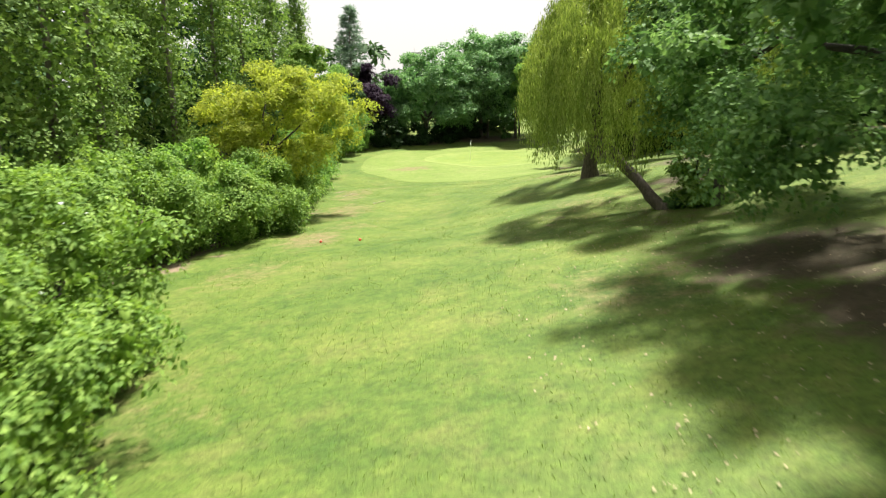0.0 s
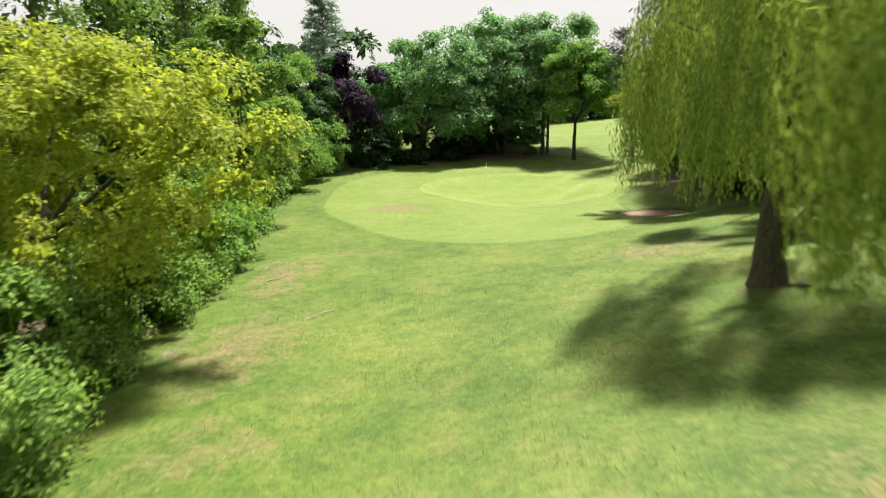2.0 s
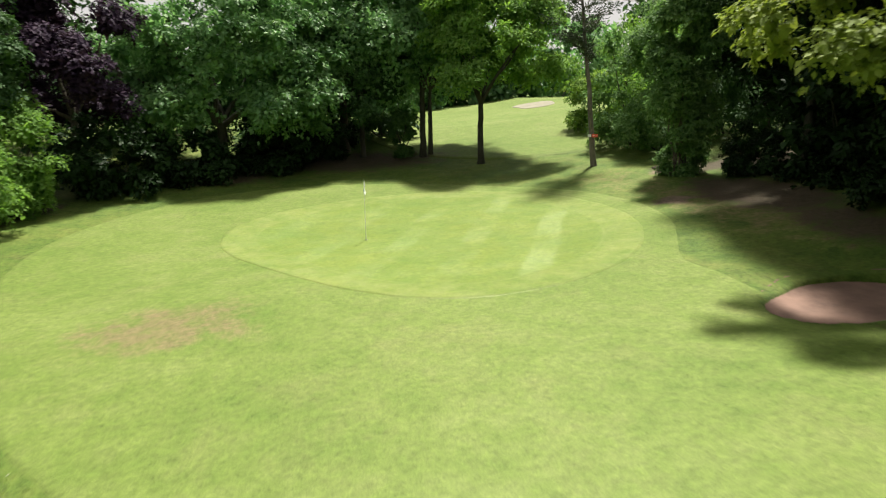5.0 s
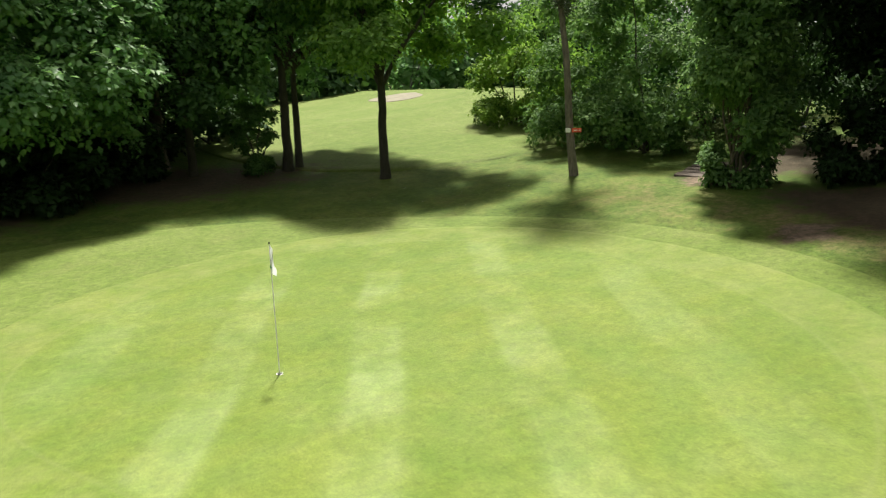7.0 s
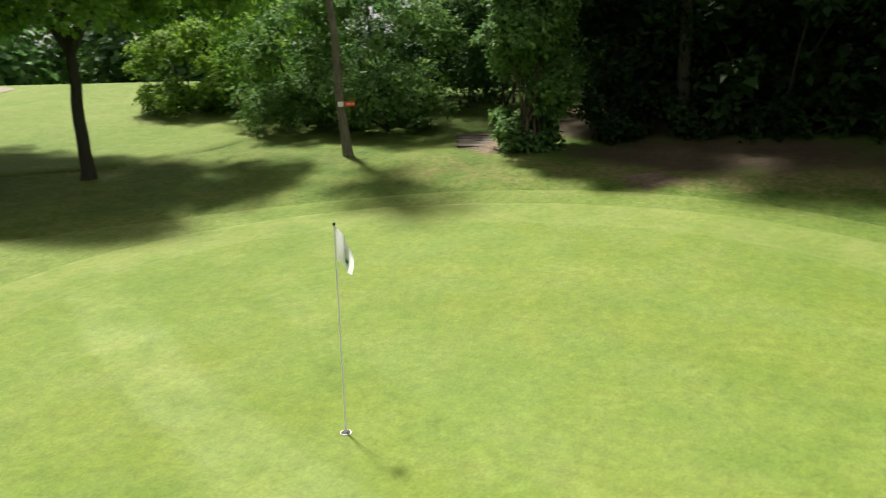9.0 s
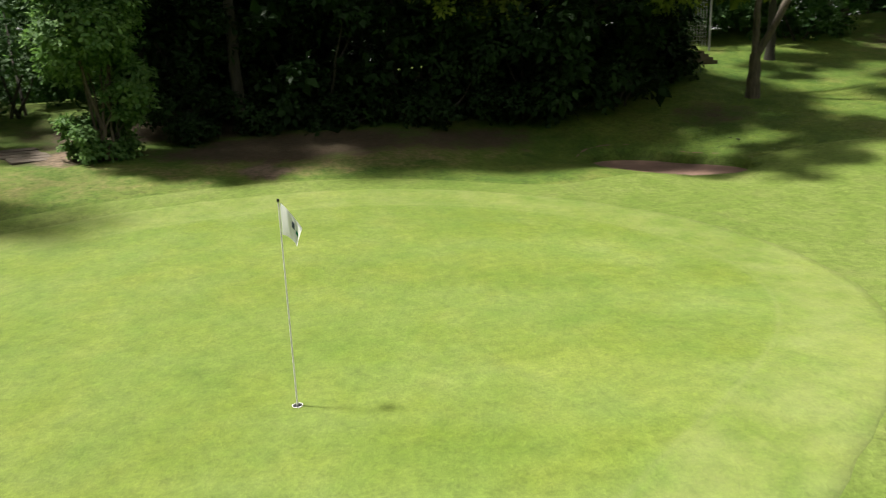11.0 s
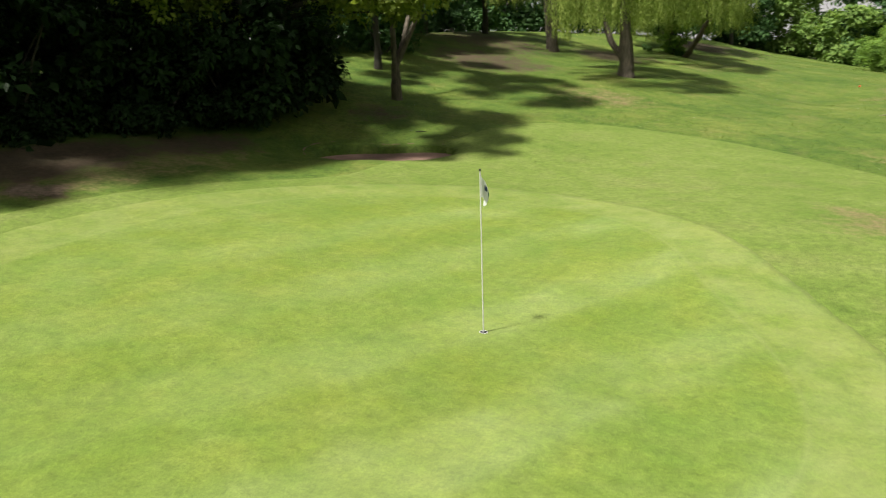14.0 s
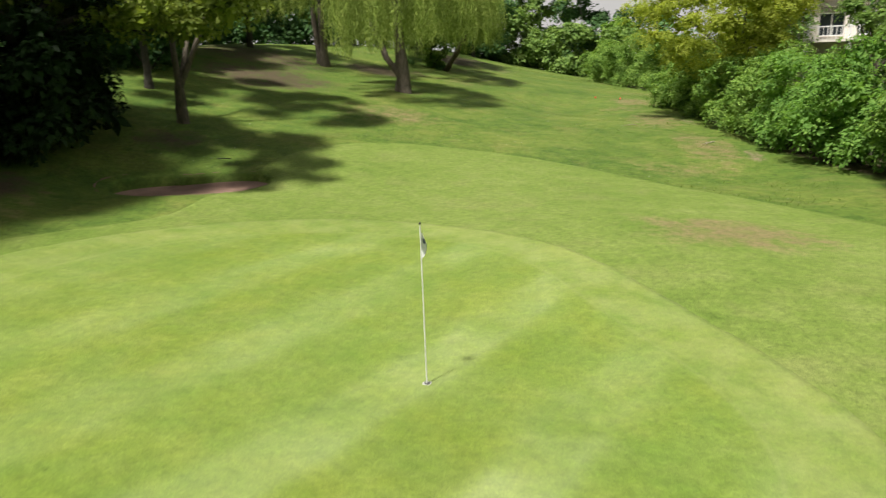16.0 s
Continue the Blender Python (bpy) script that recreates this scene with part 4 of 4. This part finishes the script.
for px, py, ph, pr in ((-18.5, -57, 20, 2.3), (-18.2, -51, 21, 2.4), (-16.6, -45.5, 20, 2.1), (-16.6, -42.0, 22, 2.0), (-19.8, -34.5, 21, 2.2), (-18.6, -29.5, 22, 2.5), (-18.0, -23, 21, 2.4),
                       (-18.4, -15.5, 22, 2.5), (-17.8, -9, 20, 2.3), (-17.2, -2.5, 18.5, 1.7), (-22, -62, 22, 2.6), (-22.5, -37, 23, 2.4), (-22, -25, 23, 2.6), (-20.2, -32.5, 22, 2.4), (-17.4, -48.3, 22, 2.1), (-20, -54, 21, 2.4)):
    poplar(px, py, ph, pr, "tall columnar poplar behind the hedge", 13000)
for bx, by in ((-28, -72), (-30, -44), (-22.5, -31.5), (-22.5, -19.5), (-22.5, -8), (-28, -28), (-28, -12), (-27, 4), (-24, 16)):
    bush("backing_tree", bx, by, "dark trees filling the gap behind the poplars", L_DARK, (3.5, 8.5, 17.0), 6500, 0.66, 34, "trees behind the poplars", category="tree")
for bx, by, rx, ry, h, m in ((-11.5, -72.5, 2.6, 3, 6, L_OLIVE), (-10.6, -80, 2.6, 3.2, 7, L_POPLAR), (-9.6, -88, 2.8, 3.4, 8, L_BUSH), (-7, -98, 4.6, 3.4, 17, L_DARK), (1, -104, 5.2, 3.6, 19, L_POPLAR), (-3, -108, 5, 3, 21, L_DARK), (-4, -95, 3.6, 3, 8, L_POPLAR), (3.5, -97, 4, 3, 8, L_POPLAR), (9, -93, 4, 3, 8, L_DARK),
                             (9, -99, 4.8, 3.6, 17, L_DARK), (17, -93, 4.4, 3.6, 11, L_DARK), (14, -84, 4.4, 4, 9, L_DARK), (22, -78, 4.4, 4, 9, L_DARK), (30, -68, 4.4, 5, 9, L_DARK), (37, -56, 4.4, 5, 9, L_DARK), (41, -42, 4, 6, 9, L_DARK), (15, -76, 4.4, 4, 8, L_DARK), (30, -47.5, 3.6, 3.6, 5.5, L_DARK), (25.5, -50.5, 3.6, 3.6, 5.5, L_DARK), (20.8, -54, 3.4, 3.4, 5.5, L_DARK), (19.5, -70, 4.4, 4, 8, L_DARK), (25, -62, 4.4, 4.4, 8, L_DARK), (29, -53, 4.4, 4.6, 8, L_DARK), (33, -45, 4.4, 4.6, 8, L_DARK), (34, -36, 4.4, 5, 8, L_DARK), (31, -24, 4.4, 5, 8, L_DARK), (36, -22, 4, 5, 9, L_DARK), (-15, -78, 3, 4, 10, L_CHESTNUT), (-14, -92, 3.4, 4, 12, L_DARK), (-20, -66, 3, 4, 10, L_DARK)):
    bush("far_shrub", bx, by, "shrub at the far end of the fairway", m, (rx, ry, h), (9500 if by < -86 and bx < 12 else 3600), (0.55 if by < -86 else 0.42), 26, "far shrubs")
for bx, by, rx, ry, h, m in ((4, 60, 7, 4, 9, L_DARK), (14, 66, 7, 4, 10, L_CHESTNUT), (24, 68, 8, 4, 11, L_DARK), (35, 68, 8, 4, 11, L_CHESTNUT), (46, 62, 8, 4, 12, L_DARK), (55, 52, 7, 6, 12, L_DARK),
                             (61, 38, 6, 7, 12, L_DARK), (33, 30, 4, 4, 8, L_DARK), (46, 14, 5, 7, 11, L_DARK), (45, 0, 5, 7, 11, L_DARK), (-6, 52, 7, 4, 10, L_DARK), (-20, 44, 7, 4, 11, L_DARK), (46, -16, 6, 7, 11, L_DARK), (33, 5, 4, 4, 10, L_CHESTNUT), (19, 53, 8, 4, 8, L_DARK), (30, 54, 8, 4, 9, L_CHESTNUT), (41, 47, 7, 5, 9, L_DARK), (9, 52, 6, 4, 8, L_CHESTNUT)):
    bush("distant_tree", bx, by, "distant dark tree across the far grass", m, (rx, ry, h), 4500, 1.0, 22, "distant trees", category="tree")


# ---- things ----
def box(bm, cx, cy, cz, sx, sy, sz, m=None):
    r = bmesh.ops.create_cube(bm, size=1.0, matrix=Matrix.Translation((cx, cy, cz)) @ Matrix.Diagonal((sx, sy, sz, 1)))
    if m is not None:
        bmesh.ops.transform(bm, matrix=m, verts=r["verts"])
    return r["verts"]


def beveled(sx, sy, sz, amount=0.01, segments=2):
    bm = bmesh.new()
    bmesh.ops.create_cube(bm, size=1.0, matrix=Matrix.Diagonal((sx, sy, sz, 1)))
    bmesh.ops.bevel(bm, geom=bm.edges[:], offset=amount, segments=segments, affect='EDGES')
    return bm


def rod(bm, a, b, r0, r1, sides=14):
    a, b = Vector(a), Vector(b)
    d = b - a
    m = Matrix.Translation((a + b) / 2) @ d.to_track_quat('Z', 'Y').to_matrix().to_4x4()
    bmesh.ops.create_cone(bm, cap_ends=True, segments=sides, radius1=r0, radius2=r1, depth=d.length, matrix=m)


def flagstick():
    z = ground_z(0, 0) + 0.037
    t = thing("golf_flagstick", (0, 0, z), "white golf flagstick with a hanging white flag in the hole", "flagstick")
    bm = bmesh.new()
    rod(bm, (0, 0, -0.1), (0, 0, 2.1), 0.0095, 0.0075)
    part("pole", bm, POLE, t)
    bm = bmesh.new()
    rod(bm, (0, 0, 2.1), (0, 0, 2.125), 0.014, 0.012)
    part("cap", bm, BLACK, t, "black pole cap")
    # the cloth hangs from the pole in soft folds, its free corner dropped
    along = Vector((0.05, -1.0, 0)).normalized()
    side = Vector((-along.y, along.x, 0))
    U, V = 18, 20
    bm = bmesh.new()
    rows = []
    for i in range(U + 1):
        u = i / U
        row = []
        for j in range(V + 1):
            v = j / V
            reach = 0.19 * u ** 0.9 * (1 - 0.3 * v * u)
            drop = 0.31 * v + 0.27 * u ** 1.15 * (1 - 0.55 * v) + 0.03 * u * u * v
            fold = 0.045 * u * math.sin(5.2 * u + 2.0 * v) + 0.03 * u * math.sin(9 * u - 3 * v)
            row.append(bm.verts.new(along * (0.012 + reach) + side * fold + Vector((0, 0, 2.09 - drop))))
        rows.append(row)
    for i in range(U):
        for j in range(V):
            f = bm.faces.new((rows[i][j], rows[i + 1][j], rows[i + 1][j + 1], rows[i][j + 1]))
            f.smooth = True
    sheet = part("flag", bm, CLOTH, t, "white cloth flag hanging in folds")

    def patch(i0, i1, j0, j1, mat, name, label):
        b2 = bmesh.new()
        grid = {}
        for s in (-1, 1):
            for i in range(i0, i1 + 1):
                for j in range(j0, j1 + 1):
                    grid[s, i, j] = b2.verts.new(pts[i][j] + side * (0.004 * s))
            for i in range(i0, i1):
                for j in range(j0, j1):
                    b2.faces.new((grid[s, i, j], grid[s, i + 1, j], grid[s, i + 1, j + 1], grid[s, i, j + 1]))
        part(name, b2, mat, sheet, label)
    pts = [[Vector(sheet.data.vertices[i * (V + 1) + j].co) for j in range(V + 1)] for i in range(U + 1)]
    patch(9, 11, 5, 10, BLUE_INK, "blue_mark", "dark blue printed arc")
    patch(12, 15, 9, 12, GREEN_INK, "green_mark", "green printed patch")
    # cup
    c = thing("hole_cup", (0, 0, z), "white-lined golf hole in the green", "golf hole")
    bm = bmesh.new()
    for r0, r1, z0, z1 in ((0.056, 0.050, 0.003, 0.004), (0.050, 0.049, 0.004, 0.002)):
        bmesh.ops.create_cone(bm, cap_ends=False, segments=40, radius1=r0, radius2=r1, depth=z1 - z0, matrix=Matrix.Translation((0, 0, (z0 + z1) / 2)))
    part("rim", bm, WHITE, c, "white cup rim")
    bm = bmesh.new()
    bmesh.ops.create_circle(bm, cap_ends=True, segments=40, radius=0.0495, matrix=Matrix.Translation((0, 0, 0.003)))
    part("opening", bm, BLACK, c, "dark hole opening")


flagstick()


def pine_sign():
    z = ground_z(12.16, 7.5)
    t = thing("arrow_sign", (11.97, 7.42, z + 1.45), "red and white direction sign fixed to the pine", "sign")
    turn = pose(0, 0, 0, 0, 0, -40)
    bm = beveled(0.30, 0.03, 0.14)
    bm.transform(turn @ Matrix.Translation((0.13, -0.03, 0)))
    part("red_board", bm, RED, t, "red arrow board")
    bm = beveled(0.16, 0.03, 0.14)
    bm.transform(turn @ Matrix.Translation((-0.14, -0.03, 0)))
    part("white_board", bm, WHITE, t, "white end board")
    bm = bmesh.new()
    box(bm, 0.09, -0.05, 0.0, 0.1, 0.008, 0.025)
    bm.transform(turn)
    part("lettering", bm, WHITE, t, "unreadable white lettering")
    bm = bmesh.new()
    box(bm, 0.22, -0.05, 0.0, 0.05, 0.008, 0.02)
    box(bm, 0.235, -0.05, 0.0, 0.02, 0.008, 0.05)
    bm.transform(turn)
    part("arrow", bm, WHITE, t, "white arrow")


pine_sign()

for i, (px, py) in enumerate(((-6.27, -44.3), (-4.55, -44.45))):
    t = thing("tee_marker", (px, py, ground_z(px, py)), "small red tee marker on the grass", "tee marker", "tee markers")
    bm = bmesh.new()
    bmesh.ops.create_uvsphere(bm, u_segments=16, v_segments=10, radius=0.062, matrix=Matrix.Translation((0, 0, 0.06)))
    part("ball", bm, RED, t)
    bm = bmesh.new()
    rod(bm, (0, 0, -0.05), (0, 0, 0.03), 0.012, 0.012)
    part("spike", bm, STEEL, t)


def slab_steps():
    """Weathered boards laid across the worn end of the path."""
    x0, y0 = 14.6, 4.5
    t = thing("board_path", (x0, y0, ground_z(x0, y0)), "weathered boards laid on bare soil beside the path", "boards")
    for i in range(5):
        dx, dy = 0.42 * i - 0.5, 0.18 * i - 0.2
        zz = ground_z(x0 + dx, y0 + dy) - ground_z(x0, y0)
        bm = beveled(0.38, 1.15 - 0.1 * (i % 2), 0.06, 0.012)
        bm.transform(Matrix.Translation((dx, dy, zz + 0.005)) @ pose(0, 0, 0, random.uniform(-2, 2), -6, 24 + random.uniform(-4, 4)))
        part("board", bm, WOOD, t)


slab_steps()


def fallen_branch(x, y, turn, length):
    """A bare, forked stick lying in the grass."""
    t = thing("fallen_branch", (x, y, ground_z(x, y) + 0.03), "pale dead branch lying in the grass", "branch", "fallen branches")
    c, s = math.cos(turn), math.sin(turn)
    for a, b, r in ((-0.5, 0.5, 0.022), (0.05, 0.38, 0.013)):
        side = 0.0 if r > 0.02 else 0.14
        e0, e1 = (a * length * c, a * length * s, 0.0), (b * length * c - side * s, b * length * s + side * c, 0.05)
        tube("stick", bend(e0, e1, 7, 0.02, 0.02), np.linspace(r, r * 0.5, 7), DEADWOOD, t, 7, 0.06)


fallen_branch(-5.57, -30.2, 0.87, 1.05)
fallen_branch(-8.4, -24.7, 1.0, 1.5)


def rake():
    x0, y0 = 9.6, -14.5
    t = thing("bunker_rake", (x0, y0, ground_z(x0, y0) + 0.05), "dark bunker rake lying in the grass", "rake")
    bm = bmesh.new()
    rod(bm, (0.5, -0.4, 0.03), (-0.45, 0.35, 0.1), 0.016, 0.016)
    part("handle", bm, BLACK, t)
    bm = bmesh.new()
    box(bm, 0.5, -0.4, 0.05, 0.1, 0.5, 0.04)
    for k in range(8):
        rod(bm, (0.5, -0.62 + 0.063 * k, 0.05), (0.52, -0.62 + 0.063 * k, -0.06), 0.008, 0.004, 6)
    part("rake_head", bm, BLACK, t)


rake()


def net_pole():
    x0, y0 = 19.4, -21.8
    z = ground_z(x0, y0)
    t = thing("net_post", (x0, y0, z), "grey steel post with a grey ball net", "post")
    bm = bmesh.new()
    rod(bm, (0, 0, -0.3), (0, 0, 4.6), 0.045, 0.045)
    part("pole", bm, STEEL, t)
    bm = bmesh.new()
    rod(bm, (0, 0, 4.6), (0, 0, 4.66), 0.05, 0.03)
    part("cap", bm, BLACK, t)
    bm = bmesh.new()
    for k in range(26):
        box(bm, 0.45, 0.5, 0.3 + 0.16 * k, 0.012, 1.35, 0.012, None)
    for k in range(9):
        box(bm, 0.45, -0.15 + 0.16 * k, 2.3, 0.012, 0.012, 4.2)
    part("net", bm, STEEL, t, "grey wire ball net")
    s = thing("garden_steps", (18.4, -20.4, ground_z(18.4, -20.4)), "rough wooden steps up the bank", "steps")
    for k in range(4):
        dx, dy = 0.5 * k - 0.7, -0.2 * k + 0.3
        bm = beveled(0.34, 1.0, 0.16, 0.02)
        bm.transform(Matrix.Translation((dx, dy, ground_z(18.4 + dx, -20.4 + dy) - ground_z(18.4, -20.4) + 0.05)) @ pose(0, 0, 0, 0, 0, -25))
        part("tread", bm, WOOD, s)


net_pole()


def house():
    """Cream house with a balcony, half hidden by the hedge."""
    x0, y0 = -25.0, -55.0
    z = ground_z(x0, y0)
    t = thing("house", (x0, y0, z), "cream house with a white balcony behind the hedge", "house")
    for cx, cy, cz, sx, sy, sz in ((-3.6, 0, 3.6, 2.8, 8, 7.2), (3.6, 0, 3.6, 2.8, 8, 7.2), (0, 0, 3.6, 0.8, 7.99, 7.2), (0, 0, 0.5, 10, 7.98, 1.0),
                                   (0, 0, 3.4, 10, 7.97, 1.4), (0, 0, 6.9, 10, 7.96, 0.6), (0, -0.4, 3.6, 9.6, 7.0, 7.0)):
        bm = bmesh.new()
        box(bm, cx, cy, cz, sx, sy, sz)
        part("wall", bm, RENDER_WALL, t)
    bm = bmesh.new()
    v = [bm.verts.new(p) for p in ((-5.6, -4.6, 7.2), (5.6, -4.6, 7.2), (5.6, 4.6, 7.2), (-5.6, 4.6, 7.2), (-4, 0, 9.6), (4, 0, 9.6))]
    for f in ((0, 1, 5, 4), (1, 2, 5), (2, 3, 4, 5), (3, 0, 4), (3, 2, 1, 0)):
        bm.faces.new([v[i] for i in f])
    part("roof", bm, ROOF_TILE, t)
    for cx in (-1.3, 1.3):
        for cz in (2.0, 5.3):
            bm = bmesh.new()
            box(bm, cx, 3.3, cz, 1.7, 0.1, 1.6)
            w = part("window", bm, GLASS_DARK, t)
            bm = bmesh.new()
            for a in (-0.85, 0, 0.85):
                box(bm, cx + a, 3.42, cz, 0.08, 0.1, 1.7)
            for a in (-0.82, 0.82):
                box(bm, cx, 3.42, cz + a, 1.78, 0.1, 0.08)
            part("frame", bm, WHITE, w)
    bm = bmesh.new()
    box(bm, 0, 5.0, 4.1, 6, 2.2, 0.2)
    b = part("balcony", bm, RENDER_WALL, t)
    for cx in (-2.8, 0, 2.8):
        bm = bmesh.new()
        rod(bm, (cx, 5.9, 0), (cx, 5.9, 7.0), 0.13, 0.13)
        part("column", bm, WHITE, b)
    bm = bmesh.new()
    box(bm, 0, 6.0, 5.1, 6, 0.08, 0.08)
    for k in range(21):
        box(bm, -2.9 + 0.29 * k, 6.0, 4.65, 0.04, 0.04, 0.9)
    part("railing", bm, WHITE, b)
    t.rotation_euler = (0, 0, radians(-20))


house()


def tower():
    """Distant tower block above the trees."""
    x0, y0 = -26.0, 260.0
    t = thing("tower_block", (x0, y0, 0), "distant pale grey tower block with a stepped roof", "building")
    bm = bmesh.new()
    box(bm, 0, 0, 10.0, 12, 10, 20.0)
    part("wall", bm, CONCRETE, t)
    bm = bmesh.new()
    box(bm, 0, 0, 20.4, 7, 6, 0.9)
    box(bm, 0, 0, 22.0, 8.4, 7, 0.5)
    for dx in (-3, -1, 1, 3):
        box(bm, dx, -2.8, 21.3, 0.5, 0.5, 1.2)
    part("roof_house", bm, CONCRETE, t)
    bm = bmesh.new()
    rod(bm, (-1.0, 0, 22.2), (-1.0, 0, 24.4), 0.12, 0.06)
    part("mast", bm, STEEL, t)
    for k in range(5):
        for j in range(4):
            bm = bmesh.new()
            box(bm, -4.4 + 2.2 * k, -5.0, 5 + 3.6 * j, 1.2, 0.12, 1.4)
            part("window", bm, GLASS_DARK, t)


tower()

# far sand and water on the next hole
far_sand, fv = patch_sheet("far_bunker", (19.5, 36.0), (2.2, 0.3, 0.2, -0.6, 0.2), 0.1, SAND_PALE, 10, 60)
tagged(far_sand, "pale sand bunker on the far grass", "bunker", kind="structure")


# ---- clover ----
def clover():
    """White clover heads scattered in the rough."""
    n = 1500
    c = RNG.integers(0, 60, n)
    cx, cy = -8 + 22 * RNG.random(60), -42 + 28 * RNG.random(60)
    cx[:3], cy[:3] = (6.6, 7.4, 7.0), (8.6, 8.9, 9.2)
    x, y = cx[c] + RNG.normal(scale=1.6, size=n), cy[c] + RNG.normal(scale=1.8, size=n)
    ok = (inside(x, y, APRON_AT, APRON_R, 0.2) < 0) & (inside(x, y, SAND_AT, SAND_R, 0.2) < 0) & (spots(x, y, SOIL_SHADE_SPOTS) < 0.4) & (x > np.interp(y, HEDGE_Y, HEDGE_X) + 0.5)
    x, y = x[ok], y[ok]
    p = np.stack([x, y, height(x, y) + 0.05], 1)
    return leaves("clover_heads", p, shell(len(p)) * np.array([1, 1, 0.2]), np.tile([0, 0, 1.0], (len(p), 1)) + 0.3 * shell(len(p)), np.full(len(p), 0.026), np.full(len(p), 0.024), CLOVER, None)


tagged(clover(), "white clover heads scattered in the rough grass", "flowers", kind="stuff")


# ---- fallen leaves ----
def dry_leaves():
    """Dry leaves and bits of litter lying under the sycamores."""
    n = 1500
    x, y = 0.5 + 8.5 * RNG.random(n) ** 0.7, -69 + 26 * RNG.random(n)
    p = np.stack([x, y, height(x, y) + 0.025], 1)
    L = 0.03 + 0.05 * RNG.random(n)
    return leaves("dry_leaves", p, shell(n) * np.array([1, 1, 0.25]), np.tile([0, 0, 1.0], (n, 1)) + 0.5 * shell(n), L, L * 0.7, LITTER, None)


tagged(dry_leaves(), "dry pale leaves scattered on the grass under the trees", "fallen leaves", kind="stuff")


# ---- grass ----
def grass():
    """Longer blades standing in the rough."""
    n = 64000
    x, y = -11 + 25 * RNG.random(n), -72 + 60 * RNG.random(n)
    ok = (inside(x, y, APRON_AT, APRON_R, 0.12) < 0) & (inside(x, y, SAND_AT, SAND_R, 0.05) < 0) & (spots(x, y, SOIL_SHADE_SPOTS) < 0.5)
    ok &= x > np.interp(y, HEDGE_Y, HEDGE_X) - 0.3
    clump = np.sin(x * 1.3 + np.sin(y * 1.1) * 2) + np.sin(y * 1.7 + np.sin(x * 0.8) * 2)
    ok &= clump > -0.6 + 1.2 * (RNG.random(n) - 0.5)
    x, y = x[ok], y[ok]
    p = np.stack([x, y, height(x, y) - 0.01], 1)
    d = np.array([0, 0, 1.0]) + RNG.normal(scale=0.55, size=p.shape)
    L = 0.04 + 0.06 * RNG.random(len(p)) ** 1.5
    return leaves("grass_blades", p, d, shell(len(p)), L, np.full(len(p), 0.014), L_GRASS, None)


tagged(grass(), "longer grass blades standing in the rough", "grass", kind="stuff")
